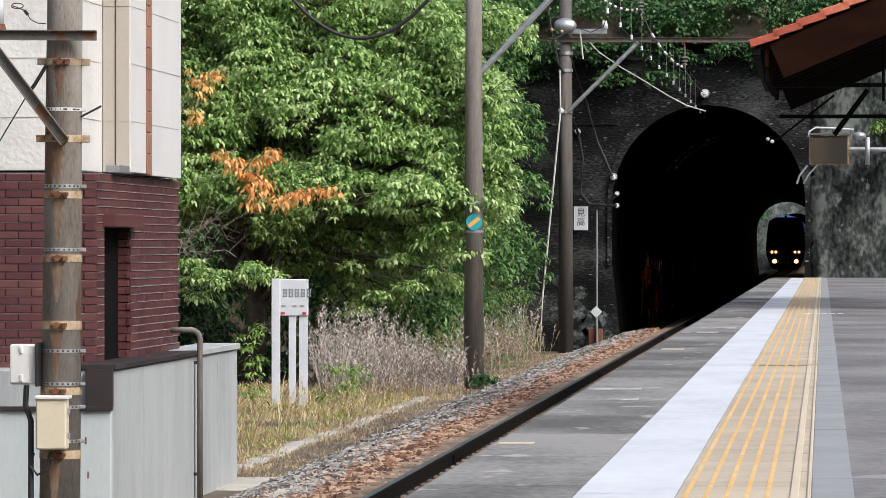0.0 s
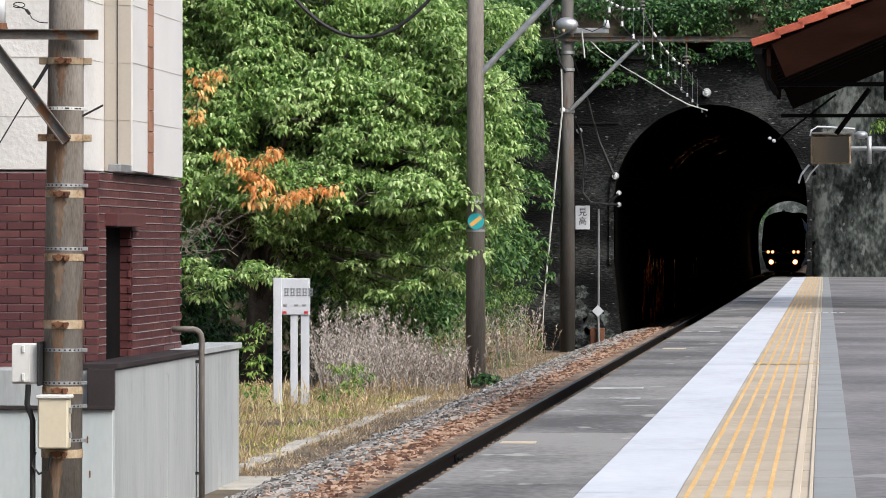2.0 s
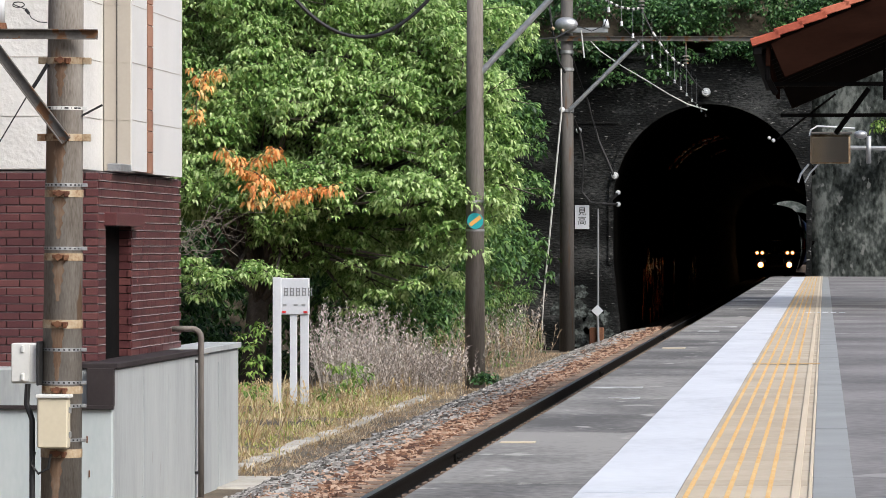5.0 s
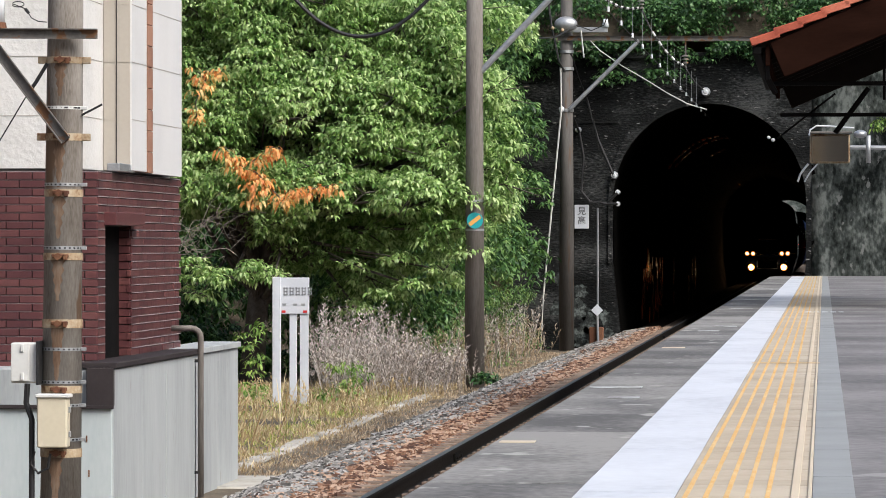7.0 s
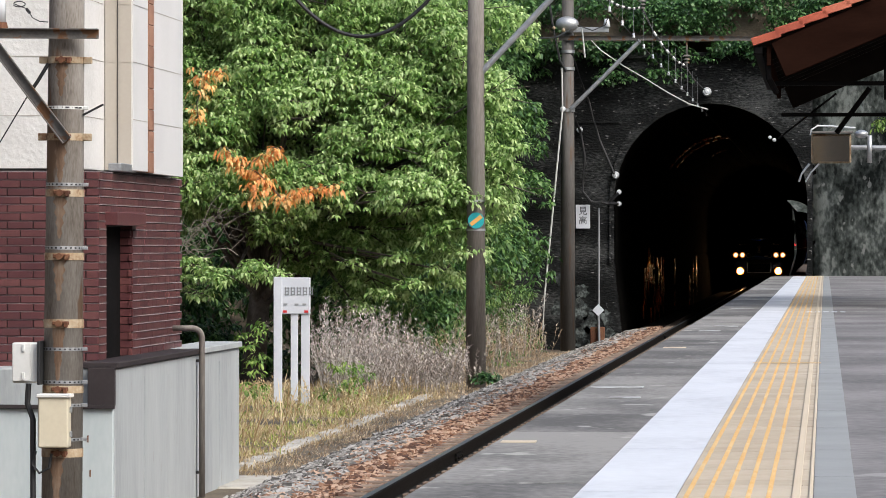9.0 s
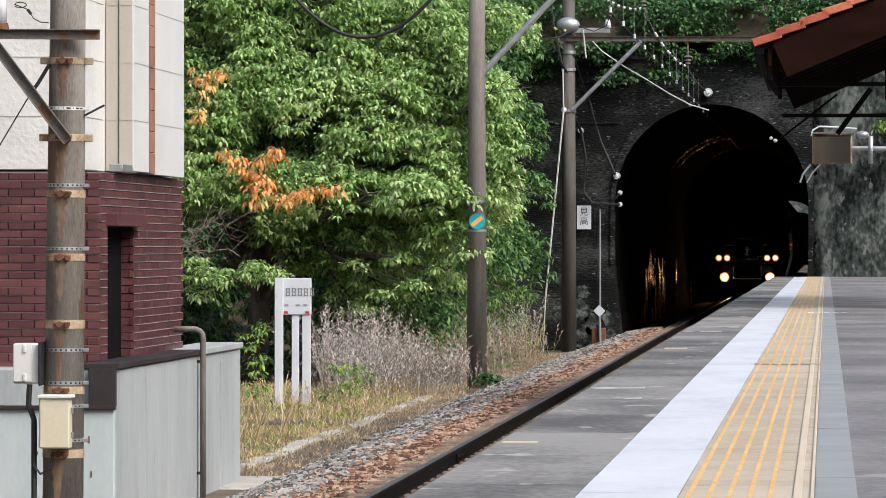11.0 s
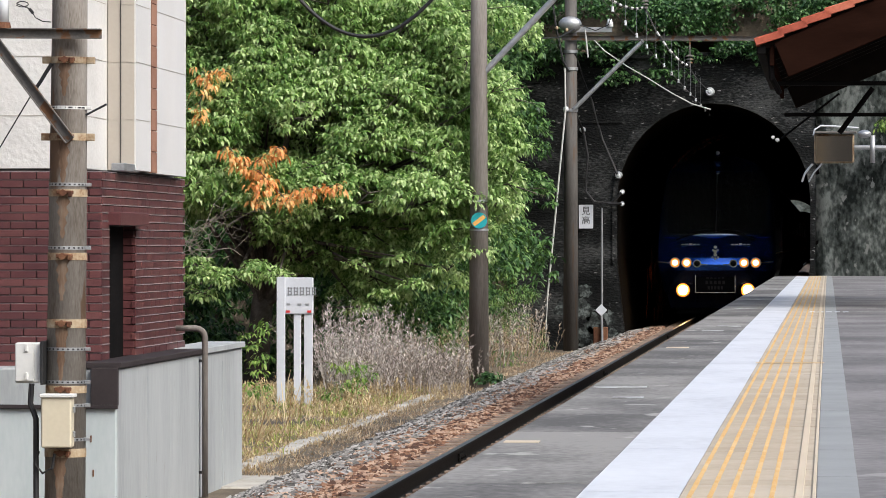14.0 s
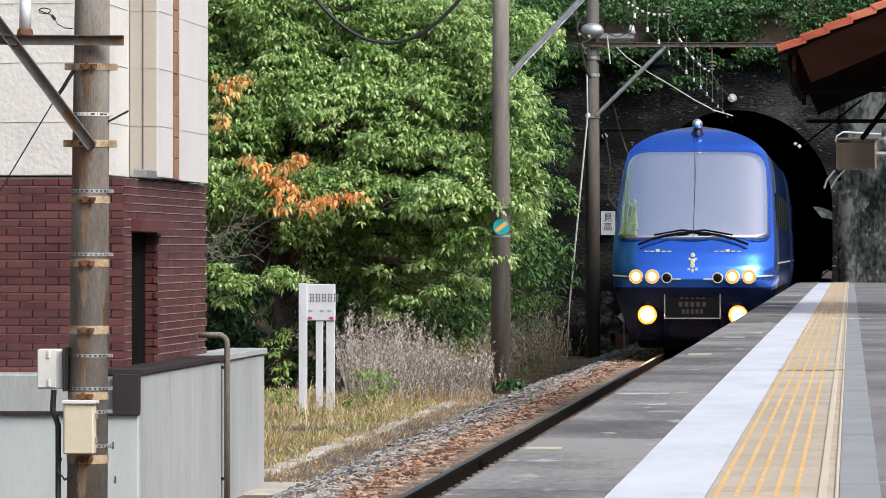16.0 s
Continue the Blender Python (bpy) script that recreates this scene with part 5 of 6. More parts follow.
# ---- the platform canopy ----
def build_canopy():
    roof = thing("platform_canopy", "brown timber platform canopy with orange roof tiles", "canopy")
    y0, y1, ex, ez, slope = 47.8, 58.7, 2.04, 4.12, 0.425
    x1 = 7.0

    def zz(x):
        return ez + (x - ex) * slope

    ang = math.atan(slope)
    tilt = Matrix.Rotation(-ang, 4, "Y")
    ln = (x1 - ex) / math.cos(ang)
    mid = (ex + x1) / 2
    bm = bmesh.new()
    box(bm, mid, (y0 + y1) / 2, zz(mid) - 0.06, ln, y1 - y0, 0.06, 0, tilt)
    part("roof_deck", bm, SOFFIT, roof, "boarded underside, near-black for the roof's shade")
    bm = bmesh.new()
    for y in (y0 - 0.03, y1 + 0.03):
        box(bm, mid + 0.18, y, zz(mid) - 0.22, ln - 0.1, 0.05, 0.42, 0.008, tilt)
        # the far bargeboard takes the soffit's near-black in place of shade
        part("bargeboard", bm, DARK_WOOD if y < y1 else SOFFIT, roof, "brown painted bargeboard, the far one darkened for shade")
        bm = bmesh.new()
    bm.free()
    bm = bmesh.new()
    box(bm, ex + 0.12, (y0 + y1) / 2, ez - 0.14, 0.05, y1 - y0, 0.24, 0.006)
    part("fascia", bm, DARK_WOOD, roof)
    bm = bmesh.new()
    box(bm, ex + 0.0, (y0 + y1) / 2, ez - 0.09, 0.1, y1 - y0 + 0.1, 0.09, 0.01)
    part("gutter", bm, IRON, roof)
    bm = bmesh.new()
    rope(bm, [(ex + 0.1, y0 + 0.1, ez - 0.12), (ex + 0.12, y0 + 0.1, ez - 0.4), (ex + 0.2, y0 + 0.3, ez - 0.55)], 0.035, 8)
    part("downpipe", bm, IRON, roof)
    # tiles: edge row built one by one, overlapped like steps
    step = 0.285
    bm = bmesh.new()
    box(bm, 0, 0, 0, step + 0.05, 0.34, 0.03, 0.008)
    box(bm, 0, -0.17, -0.032, step + 0.05, 0.025, 0.085, 0.006)
    first = part("verge_tile", bm, ROOF_TILE, roof)
    first.matrix_basis = Matrix.Translation((ex + 0.08, y0 + 0.08, zz(ex + 0.08) + 0.045)) @ Matrix.Rotation(-ang + 0.1, 4, "Y")
    rows = int((x1 - ex) / (step * math.cos(ang)))
    for i in range(1, rows):
        x = ex + 0.08 + i * step * math.cos(ang)
        ob = new("verge_tile", first.data)
        ob.parent = roof
        ob.matrix_basis = Matrix.Translation((x, y0 + 0.08, zz(x) + 0.045)) @ Matrix.Rotation(-ang + 0.1, 4, "Y")
    bm = bmesh.new()
    for i in range(rows):
        x = ex + 0.08 + i * step * math.cos(ang)
        for k in range(31):
            box(bm, x, y0 + 0.42 + 0.335 * k, zz(x) + 0.045, step + 0.05, 0.31, 0.03, 0, Matrix.Rotation(-ang + 0.1, 4, "Y"))
    tagged(part("roof_tiles", bm, ROOF_TILE, roof, "orange clay roof tiles"), kind="stuff")
    # rafters, tie beams and posts
    for k in range(9):
        bm = bmesh.new()
        y = y0 + 0.9 + 1.15 * k
        box(bm, mid, y, zz(mid) - 0.15, ln - 0.2, 0.09, 0.13, 0.004, tilt)
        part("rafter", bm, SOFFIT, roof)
    for y, z, h in ((49.5, 3.72, 0.05), (57.5, 3.6, 0.05)):
        bm = bmesh.new()
        box(bm, 4.5, y, z, 4.6, 0.08, h, 0.006)
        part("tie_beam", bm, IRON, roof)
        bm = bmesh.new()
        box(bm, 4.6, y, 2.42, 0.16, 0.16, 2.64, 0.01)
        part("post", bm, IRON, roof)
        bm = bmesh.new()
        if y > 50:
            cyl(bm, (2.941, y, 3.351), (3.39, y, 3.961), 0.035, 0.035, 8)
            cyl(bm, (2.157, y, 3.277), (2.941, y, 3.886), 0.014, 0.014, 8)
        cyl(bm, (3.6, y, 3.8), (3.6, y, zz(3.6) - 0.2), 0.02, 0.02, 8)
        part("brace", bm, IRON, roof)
    # mirror on its arm
    mir = thing("platform_mirror", "framed rectangular safety mirror on a white arm", "mirror")
    y = 63.6
    bm = bmesh.new()
    box(bm, 2.88, y + 0.06, 3.28, 0.6, 0.06, 0.44, 0.02, Matrix.Rotation(radians(3), 4, "X"))
    part("frame", bm, TAN_BAND, mir)
    bm = bmesh.new()
    box(bm, 2.88, y + 0.02, 3.275, 0.54, 0.012, 0.38, 0, Matrix.Rotation(radians(3), 4, "X"))
    part("glass", bm, MIRROR, mir)
    bm = bmesh.new()
    box(bm, 2.9, y - 0.02, 3.52, 0.62, 0.2, 0.03, 0.006)
    part("hood", bm, ARM_STEEL, mir)
    bm = bmesh.new()
    rope(bm, [(2.57, 63.62, 3.478), (2.587, 63.62, 3.563), (2.68, 63.62, 3.622), (2.89, 63.62, 3.613), (3.243, 63.62, 3.587)], 0.014, 8)
    part("bent_tube", bm, CHINA, mir, "white bent tube over the mirror")
    bm = bmesh.new()
    rope(bm, [(3.18, y + 0.1, 3.3), (4.6, y + 0.1, 3.28)], 0.035, 10)
    part("arm", bm, STEEL, mir)
    bm = bmesh.new()
    rope(bm, [(4.6, y + 0.1, 1.1), (4.6, y + 0.1, 3.4)], 0.05, 10)
    part("post", bm, STEEL, mir)
    lamp = thing("platform_camera", "small rounded grey camera on a bracket", "camera")
    bm = bmesh.new()
    ball(bm, (3.33, 63.4, 3.49), 0.105, 14, (1, 1, 0.6))
    cyl(bm, (3.45, 63.4, 3.47), (3.45, 63.4, 3.06), 0.04, 0.04, 10)
    part("body", bm, STEEL, lamp, smooth=True)
    bm = bmesh.new()
    rope(bm, [(2.56, 63.5, 3.05), (2.5, 63.5, 2.98), (2.44, 63.5, 2.9), (2.4, 63.5, 2.78)], 0.016, 8)
    rope(bm, [(2.7, 63.5, 3.05), (2.58, 63.5, 2.92), (2.5, 63.5, 2.78)], 0.012, 8)
    part("bracket", bm, STEEL, lamp)


build_house()
build_near_pole()
build_far_poles()
build_marker_boards()
build_canopy()

# ---- plants ----
def leaf_mesh(name, base, way, length, width, droop, material, parent=None, label="", rng=None):
    """Many small folded leaves: base points, directions, and how far the tip hangs."""
    n = len(base)
    rng = rng or np.random.default_rng(1)
    way = way / np.linalg.norm(way, axis=1, keepdims=True)
    side = np.cross(way, rng.normal(size=(n, 3)) * 0.3 + np.array([0, 0, 1.0]))
    side /= np.linalg.norm(side, axis=1, keepdims=True) + 1e-9
    L, W = length[:, None], width[:, None]
    down = np.array([0, 0, -1.0])
    mid = base + way * L * 0.32 + down * L * droop * 0.05
    low = base + way * L * 0.62 + down * L * droop * 0.25
    tip = base + way * L * 0.8 + down * L * droop * 0.62
    verts = np.stack([base, mid - side * W * 0.5, mid + side * W * 0.5, low - side * W * 0.42, low + side * W * 0.42, tip], 1).reshape(-1, 3)
    tri = np.array([(0, 1, 2), (1, 3, 4), (1, 4, 2), (3, 5, 4)])
    faces = (tri[None] + 6 * np.arange(n)[:, None, None]).reshape(-1, 3)
    me = bpy.data.meshes.new(name)
    me.from_pydata(verts.tolist(), [], faces.tolist())
    return mesh_part(name, me, material, parent, label)


def sprays(rng, centres, per, spread, droop_dir=-0.5):
    """Leaves fanned round each centre: base points and directions."""
    c = np.repeat(centres, per, 0)
    a = rng.random(len(c)) * 6.283
    way = np.stack([np.cos(a), np.sin(a), droop_dir + 0.5 * rng.normal(size=len(c))], 1)
    base = c + way * np.array([1, 1, 0.3]) * spread * rng.random((len(c), 1))
    return base, way


def lobes(rng, spec, density, under=-0.25):
    """Spray centres in the outer shell of lumps, thicker above."""
    out = []
    for x, y, z, r, f in spec:
        n = int(density * r * r)
        d = rng.normal(size=(n, 3))
        d /= np.linalg.norm(d, axis=1, keepdims=True)
        d[:, 2] = np.where(d[:, 2] < under, -d[:, 2], d[:, 2])
        out.append(np.array([x, y, z]) + d * r * np.array([1, 1, f]) * (0.7 + 0.35 * rng.random((n, 1)) ** 0.6))
    return np.concatenate(out)


def face_y(x, z):
    """Where the domed front of the cherry's crown lies: it swells at the middle and draws back towards the top, the sides and the foot."""
    return 72.9 + 0.5 * max(0.0, z - 2.6) + 0.06 * (x + 5.8) ** 2 + 2.4 * max(0.0, 2.5 - z)


def build_cherry():
    rng = np.random.default_rng(11)
    tree = thing("cherry_tree", "broad green cherry tree with some orange leaves", "tree")
    root = Vector((-7.6, 76.5, -0.75))
    bm = bmesh.new()
    fork = root + Vector((0.2, 0, 2.3))
    cyl(bm, root, fork, 0.24, 0.17, 12)
    part("trunk", bm, BARK, tree, smooth=True)
    # tiers of foliage: x, y, z, radius, flatness
    spec = []
    for i in range(350):
        x = rng.uniform(-9.4, -3.0)
        lo = np.interp(x, [-9.5, -8.2, -7.2, -6.5, -5.2, -4.2, -3.1], [2.6, 2.5, 2.1, 1.5, 1.2, 1.5, 2.0])
        hi = np.interp(x, [-9.5, -6, -3.1], [7.1, 7.1, 5.9])
        z = rng.uniform(lo, hi)
        spec.append((x, face_y(x, z) + 2.6 * rng.random() ** 2 + 0.25 * rng.normal(), z, rng.uniform(0.3, 0.66), rng.uniform(0.45, 0.95)))
    # drooping lower boughs in front of the dark hollow
    for x, y, z, r in ((-8.1, 72.6, 1.5, 0.3), (-7.75, 72.4, 1.32, 0.34), (-7.35, 72.2, 1.28, 0.36), (-6.9, 72.1, 1.42, 0.34), (-6.6, 72.1, 1.3, 0.26), (-8.3, 72.8, 1.2, 0.26),
                       (-7.9, 72.4, 1.0, 0.22), (-5.7, 75.0, 1.05, 0.36), (-5.2, 74.6, 1.25, 0.38), (-4.8, 74.4, 0.95, 0.32), (-5.45, 74.4, 0.75, 0.28), (-4.3, 74.2, 1.5, 0.4),
                       (-6.2, 75.6, 1.5, 0.4), (-3.9, 74.6, 1.2, 0.36), (-3.7, 73.4, 2.1, 0.45), (-3.2, 73.4, 2.6, 0.45), (-2.95, 73.6, 3.2, 0.42), (-2.85, 73.6, 3.8, 0.4),
                       (-3.05, 73.6, 4.5, 0.42), (-3.4, 73.4, 1.7, 0.4), (-2.75, 73.5, 2.9, 0.3), (-2.6, 73.5, 3.5, 0.28),
                       (-4.6, 73.3, 1.62, 0.24), (-4.05, 73.3, 1.85, 0.26), (-5.35, 73.2, 1.5, 0.2), (-4.9, 73.2, 0.98, 0.2), (-4.35, 73.3, 1.15, 0.22), (-5.2, 73.2, 0.72, 0.18), (-3.8, 73.4, 1.4, 0.22)):
        spec.append((x, y, z, r, 0.45))
    for x, y, z, r, f in spec[::2]:
        bm = bmesh.new()
        p = fork.lerp(Vector((x, y, z)), 0.45) + Vector((rng.normal() * 0.25, rng.normal() * 0.2, 0.35))
        start = fork.lerp(root, rng.random() * 0.4)
        cyl(bm, start, p, 0.055, 0.035, 6)
        cyl(bm, p, (x, y, z), 0.035, 0.012, 6)
        for q in range(4):
            cyl(bm, (x, y, z), (x + rng.normal() * r * 0.9, y + rng.normal() * r * 0.6, z + rng.normal() * r * 0.4), 0.014, 0.006, 4)
        part("limb", bm, BARK, tree)
    # the crown's depth behind its front
    inner = [(rng.uniform(-10.5, -3.8), rng.uniform(75.5, 80.5), rng.uniform(2.0, 6.8), rng.uniform(0.6, 1.0), 0.7) for i in range(115)]
    c = np.concatenate([lobes(rng, spec, 270, -0.75), lobes(rng, inner, 90)])
    bare = (c[:, 0] < -7.1) & (c[:, 2] > 1.65) & (c[:, 2] < 2.45) & (c[:, 1] < 74.5)
    c = c[~bare]
    base, way = sprays(rng, c, 10, 0.12, -0.02)
    n = len(base)
    leaf_mesh("crown", base, way, rng.uniform(0.085, 0.13, n), rng.uniform(0.042, 0.056, n), 0.95, CHERRY, tree, "drooping serrated green leaves", rng)
    # twigs whose leaves have turned
    spots = []
    for line, count in ((((-7.55, 3.5), (-7.3, 3.2), (-6.95, 3.05), (-6.75, 2.85), (-6.45, 2.55)), 46), (((-7.05, 3.25), (-6.7, 3.5), (-6.55, 3.45)), 16), (((-6.45, 2.6), (-6.1, 2.75), (-5.55, 2.85)), 30),
                        (((-6.95, 2.95), (-7.0, 2.5)), 12), (((-8.15, 4.85), (-8.0, 4.7), (-8.15, 4.3), (-8.1, 4.0)), 22), (((-8.05, 4.85), (-7.7, 4.85)), 8)):
        at = np.linspace(0, len(line) - 1, count)
        xs = np.interp(at, range(len(line)), [p[0] for p in line]) + rng.normal(size=count) * 0.07
        zs = np.interp(at, range(len(line)), [p[1] for p in line]) + rng.normal(size=count) * 0.06
        ys = np.array([face_y(a, b) - 0.75 for a, b in zip(xs, zs)]) + rng.normal(size=count) * 0.12
        spots.append(np.stack([xs, ys, zs], 1))
        bm = bmesh.new()
        rope(bm, [(p[0], face_y(*p) - 0.7, p[1] + 0.03) for p in line], 0.01, 5)
        part("turned_twig", bm, BARK, tree)
    base, way = sprays(rng, np.concatenate(spots), 6, 0.13, -0.35)
    n = len(base)
    leaf_mesh("turned_leaves", base, way, rng.uniform(0.085, 0.14, n), rng.uniform(0.045, 0.06, n), 1.2, AUTUMN, tree, "orange autumn leaves", rng)
    # bare twigs low on the side
    for i in range(34):
        bm = bmesh.new()
        a = Vector((rng.uniform(-8.7, -7.5), rng.uniform(72.2, 73.2), rng.uniform(1.55, 2.2)))
        b = a + Vector((rng.uniform(-0.3, 0.75), 0, rng.uniform(-0.15, 0.5)))
        m1, m2 = (a.lerp(b, f) + Vector((rng.normal() * 0.05, 0, rng.normal() * 0.07)) for f in (0.35, 0.7))
        rope(bm, [a, m1, m2, b], 0.0065, 5)
        rope(bm, [m2, m2 + Vector((rng.uniform(0.05, 0.35), 0, rng.uniform(-0.1, 0.25)))], 0.0045, 4)
        part("twig", bm, TWIG, tree)


def shrubbery(name, label, seed, spec, density, per, size, wide, material, spread=0.12, droop=0.6, category="shrub", hang=-0.3):
    rng = np.random.default_rng(seed)
    c = lobes(rng, spec, density)
    base, way = sprays(rng, c, per, spread, hang)
    n = len(base)
    ob = leaf_mesh(name, base, way, rng.uniform(*size, n), rng.uniform(*wide, n), droop, material, None, "", rng)
    tagged(ob, label, category, kind="stuff")


def build_greenery():
    rng = np.random.default_rng(21)
    # dark shrubs on the bank behind the tree
    spec = []
    for i in range(90):
        x = rng.uniform(-13, -4.4)
        y = rng.uniform(80, 99)
        spec.append((x, y, max(height(x, y), -0.6) + rng.uniform(0.3, 2.5) + max(0, y - 84) * 0.1, rng.uniform(0.8, 1.4), 0.8))
    for i in range(40):
        x, y = rng.uniform(-12, -5), rng.uniform(84, 99)
        spec.append((x, y, rng.uniform(3.5, 9.0), rng.uniform(0.8, 1.4), 0.8))
    for i in range(14):
        spec.append((rng.uniform(-5.6, -4.4), rng.uniform(77.5, 80), rng.uniform(-0.5, 1.4), rng.uniform(0.4, 0.7), 0.9))
    for i in range(26):
        x, y = rng.uniform(-11.5, -7.0), rng.uniform(79.5, 82.5)
        spec.append((x, y, height(x, y) + rng.uniform(-0.1, 0.5), rng.uniform(0.5, 0.75), 0.8))
    shrubbery("bank_shrubs", "dense dark green shrubs on the bank", 22, spec, 120, 6, (0.11, 0.21), (0.04, 0.08), DARK_LEAF)
    # ivy and bushes above the portal
    spec = []
    for i in range(230):
        x, y = rng.uniform(-6, 9), rng.uniform(99.9, 107)
        spec.append((x, y, height(x, max(y, 100.7)) + rng.uniform(-0.1, 0.7), rng.uniform(0.5, 1.0), 0.7))
    for i in range(40):
        x, y = rng.uniform(-9, -3.2), rng.uniform(101, 106)
        spec.append((x, y, height(x, y) + rng.uniform(0.2, 0.8), rng.uniform(0.5, 0.9), 0.7))
    for i in range(120):
        x = rng.uniform(-5.2, 5)
        spec.append((x, 99.8, 6.5 - rng.random() ** 2 * (0.9 if -2.6 < x < -0.6 else 0.35), rng.uniform(0.16, 0.34), 0.9))
    for i in range(30):
        x = rng.uniform(-7.5, -4.0)
        spec.append((x, rng.uniform(99.2, 100.2), rng.uniform(5.8, 6.8), rng.uniform(0.3, 0.5), 0.9))
    shrubbery("hill_ivy", "ivy and bushes hanging over the tunnel wall", 23, spec, 200, 6, (0.065, 0.135), (0.04, 0.075), IVY)
    # creeper beside the wall's edge
    spec = [(rng.uniform(-5.6, -4.1), rng.uniform(96, 99.5), rng.uniform(1.2, 7.5), rng.uniform(0.35, 0.7), 0.9) for i in range(54)]
    shrubbery("wall_creeper", "green creeper at the edge of the tunnel wall", 24, spec, 220, 6, (0.1, 0.18), (0.04, 0.07), DARK_LEAF)
    spec = [(rng.uniform(-4.7, -3.8), rng.uniform(82, 92), rng.uniform(0.9, 2.7), rng.uniform(0.28, 0.48), 0.8) for i in range(26)]
    shrubbery("bank_bushes", "fresh green bushes at the foot of the bank", 25, spec, 170, 6, (0.09, 0.17), (0.035, 0.06), MID_LEAF)
    spec = [(rng.uniform(-5.2, -3.7), rng.uniform(75, 96), rng.uniform(-0.6, 0.8), rng.uniform(0.15, 0.36), 0.9) for i in range(110)]
    shrubbery("bank_weeds", "mixed green weeds along the foot of the bank", 41, spec, 260, 5, (0.06, 0.13), (0.018, 0.035), MID_LEAF, category="weed")
    spec = [(rng.uniform(4.2, 5.2), 99, rng.uniform(4.3, 5.3), 0.35, 0.8) for i in range(8)]
    shrubbery("bright_bush", "bright green bush beyond the canopy", 26, spec, 300, 6, (0.1, 0.18), (0.04, 0.06), FRESH)
    spec = [(-5.6 + rng.normal() * 0.09, 62 + rng.normal() * 0.3, -0.45 + 1.2 * rng.random(), 0.1, 1.0) for i in range(11)]
    shrubbery("leafy_weed", "tall leafy green weed beside the board", 27, spec, 500, 6, (0.07, 0.13), (0.025, 0.04), FRESH)
    spec = [(-4.1, 46.3, -0.52, 0.16, 0.8), (-4.2, 46.6, -0.5, 0.16, 0.8), (-2.9, 71.5, -0.45, 0.2, 0.7)]
    shrubbery("dark_weed", "low dark green weed on the ground", 28, spec, 900, 6, (0.06, 0.1), (0.04, 0.06), IVY)
    # greenery in the far cutting and trees outside the view
    spec = [(s * rng.uniform(5, 12), rng.uniform(319, 420), rng.uniform(1, 8), rng.uniform(1.5, 3), 0.8) for i in range(60) for s in (-1, 1)]
    shrubbery("cutting_shrubs", "green shrubs in the cutting beyond the tunnel", 29, spec, 24, 6, (0.3, 0.6), (0.15, 0.3), IVY)


def blades(name, label, seed, n, xr, yr, tall, wide, material, lean=0.35, clumps=0, keep=None):
    """Grass blades and stalks, in tufts."""
    rng = np.random.default_rng(seed)
    if clumps:
        cx, cy = rng.uniform(*xr, clumps), rng.uniform(*yr, clumps)
        k = rng.integers(0, clumps, n)
        x, y = cx[k] + rng.normal(size=n) * 0.14, cy[k] + rng.normal(size=n) * 0.2
    else:
        x, y = rng.uniform(*xr, n), rng.uniform(*yr, n)
    z = np.array([height(a, b) for a, b in zip(x, y)]) - 0.02
    base = np.stack([x, y, z], 1)
    way = np.stack([rng.normal(size=n) * lean, rng.normal(size=n) * lean, np.ones(n)], 1)
    ob = leaf_mesh(name, base, way, rng.uniform(*tall, n), np.full(n, wide) * rng.uniform(0.6, 1.4, n), 0.25, material, None, "", rng)
    tagged(ob, label, "grass", kind="stuff")


def withered(name, label, seed, spots, material, tall, stalks, seeds):
    """Upright dry stalks with feathery seed heads."""
    rng = np.random.default_rng(seed)
    bases, ways, ls, ws = [], [], [], []
    for x, y, s in spots:
        for i in range(stalks):
            b = np.array([x + rng.normal() * 0.2, y + rng.normal() * 0.3, height(x, y) - 0.02])
            w = np.array([rng.normal() * 0.26, rng.normal() * 0.2, 1.0])
            h = s * rng.uniform(*tall)
            bases.append(b), ways.append(w), ls.append(h), ws.append(0.012)
            for k in range(seeds):
                f = rng.uniform(0.3, 0.9)
                bases.append(b + w * h * f)
                ways.append(np.array([rng.normal() * 0.8, rng.normal() * 0.8, 0.9]))
                ls.append(rng.uniform(0.05, 0.13)), ws.append(rng.uniform(0.01, 0.022))
    ob = leaf_mesh(name, np.array(bases), np.array(ways), np.array(ls), np.array(ws), 0.1, material, None, "", rng)
    tagged(ob, label, "dry weeds", kind="stuff")


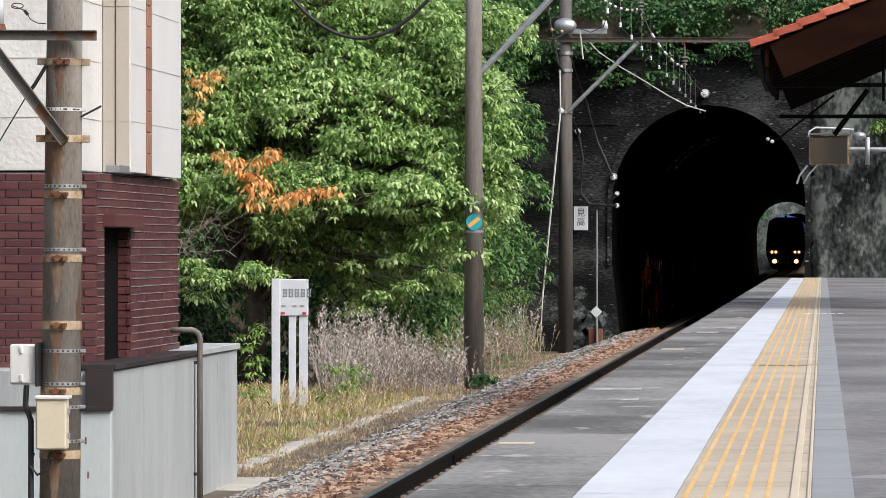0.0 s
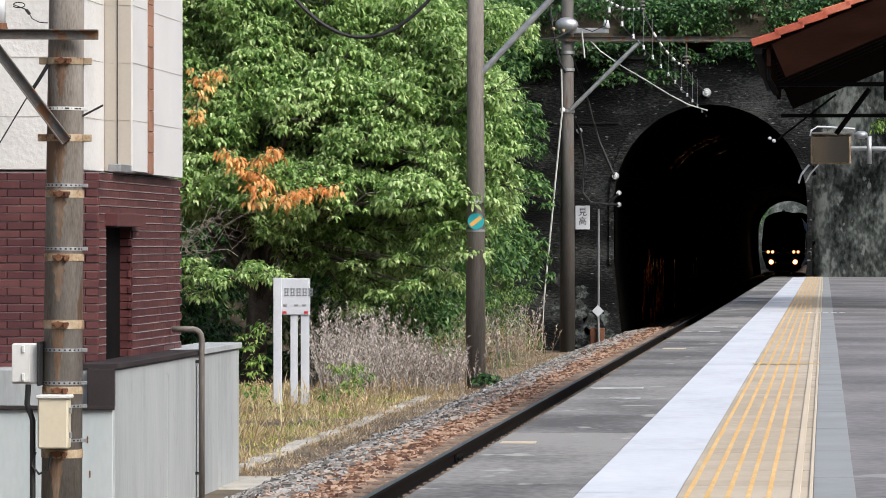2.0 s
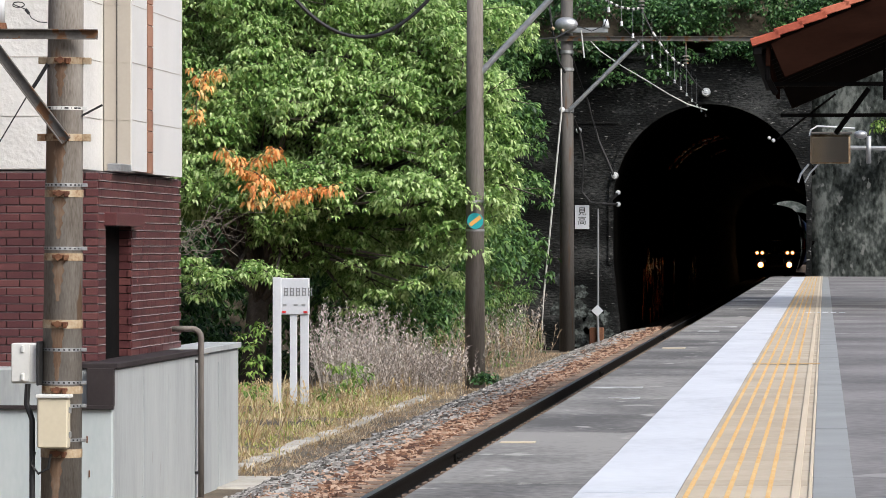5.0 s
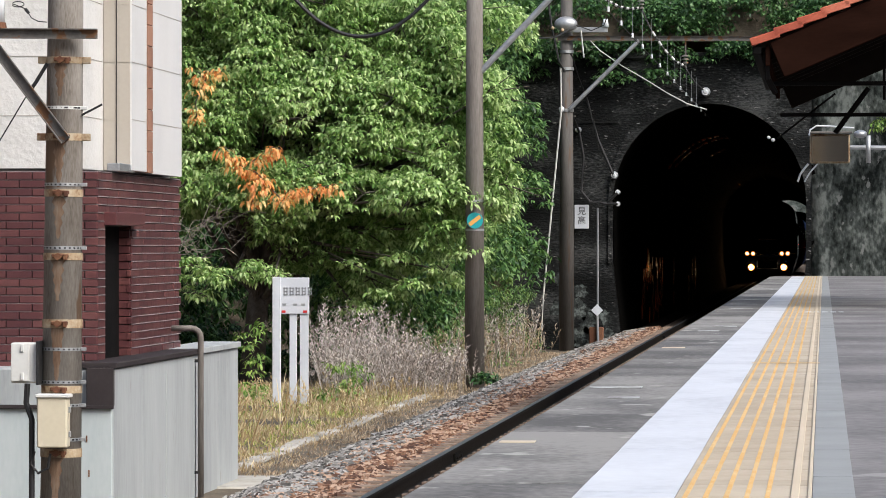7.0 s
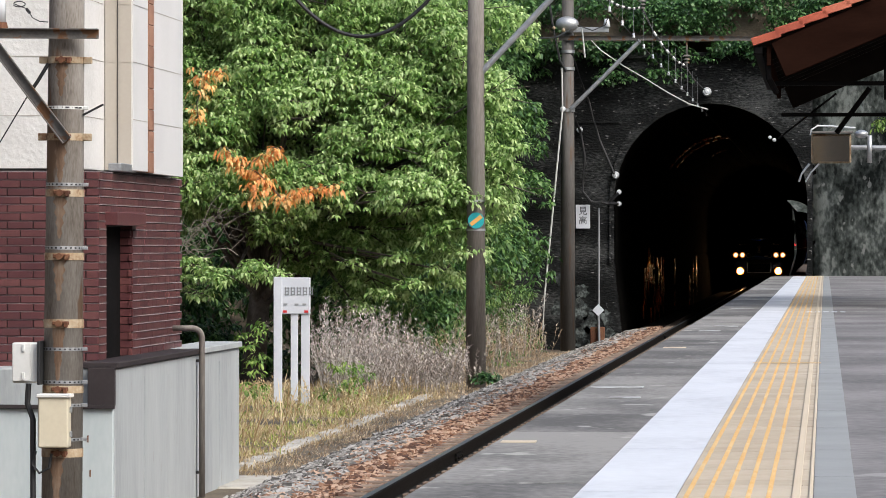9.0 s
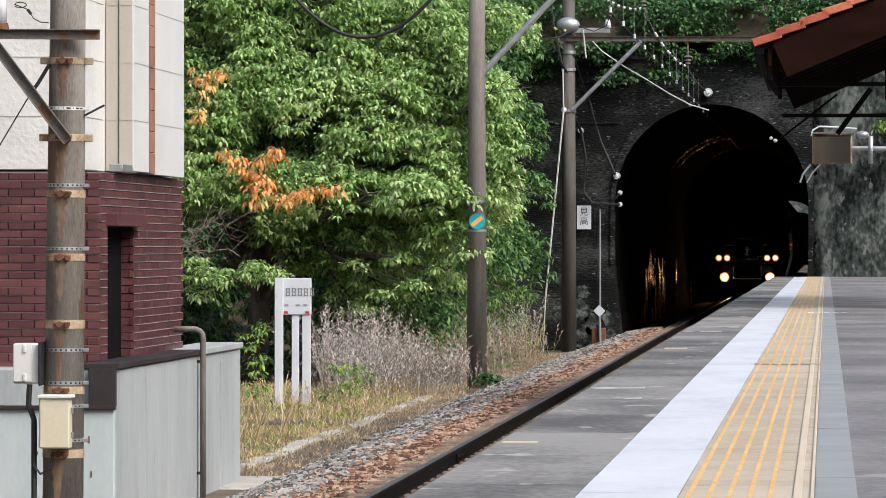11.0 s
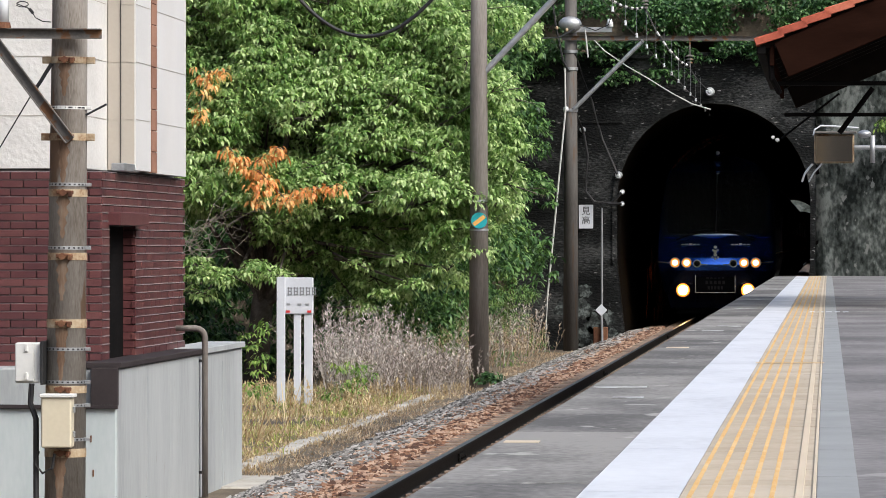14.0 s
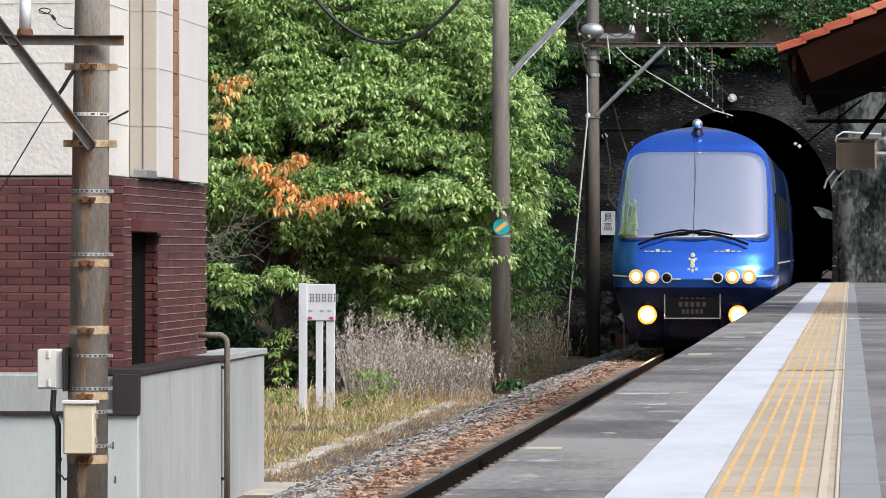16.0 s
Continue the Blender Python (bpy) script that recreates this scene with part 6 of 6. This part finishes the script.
def build_grass():
    rng = np.random.default_rng(31)
    blades("dry_grass", "straw-coloured dry grass on the verge", 32, 15000, (-7.5, -3.85), (44.5, 75), (0.08, 0.3), 0.01, GRASS_DRY, 0.55, clumps=520)
    blades("green_grass", "yellow-green grass tufts on the verge", 33, 15000, (-7.5, -3.9), (44.5, 72), (0.06, 0.22), 0.012, GRASS_GREEN, 0.7, clumps=260)
    blades("trackside_grass", "brown dry grass along the ballast", 34, 14000, (-3.75, -2.65), (45, 98), (0.04, 0.15), 0.009, WEED_BROWN, 0.6, clumps=420)
    blades("straw_by_trough", "thin straw growing over the cable trough", 38, 5000, (-4.0, -3.5), (45, 75), (0.05, 0.2), 0.009, GRASS_DRY, 0.6, clumps=150)
    spots = [(rng.uniform(-5.25, -4.3), rng.uniform(66.5, 72), rng.uniform(0.8, 1.1)) for i in range(34)]
    spots += [(rng.uniform(-4.5, -3.5), rng.uniform(69, 73), rng.uniform(0.5, 0.8)) for i in range(22)]
    spots += [(rng.uniform(-4.7, -3.7), rng.uniform(78, 94), rng.uniform(0.7, 1.0)) for i in range(18)]
    withered("grey_weeds", "tall withered grey weeds with feathery heads", 35, spots, WEED_GREY, (0.8, 1.7), 8, 40)
    spots = [(rng.uniform(-5.4, -3.5), rng.uniform(72, 97), rng.uniform(0.5, 1.1)) for i in range(150)]
    withered("brown_weeds", "brown withered weeds at the foot of the bank", 36, spots, WEED_BROWN, (0.6, 1.3), 7, 14)
    spots = [(rng.uniform(-6.2, -4.0), rng.uniform(60, 70), rng.uniform(0.25, 0.5)) for i in range(30)]
    withered("straw_weeds", "low straw-coloured seeding weeds", 39, spots, GRASS_DRY, (0.6, 1.2), 7, 10)
    spec = [(rng.uniform(-5.0, -4.5), rng.uniform(65, 67), rng.uniform(-0.6, 0.0), rng.uniform(0.1, 0.17), 0.9) for i in range(12)]
    shrubbery("green_weeds", "fresh green weeds among the dry grass", 40, spec, 500, 5, (0.07, 0.13), (0.02, 0.035), FRESH, category="weed")
    blades("hill_grass", "long dry grass behind the concrete wall", 37, 500, (-5.5, -4.2), (47, 54), (0.6, 1.5), 0.014, GRASS_DRY, 0.3, 24)


build_cherry()
build_greenery()
build_grass()


# ---- what moves ----
def motions():
    walk(passenger_train, [(k / 2, pose(0, 316.1 - 15.06 * k / 2, 0)) for k in range(33)])


motions()
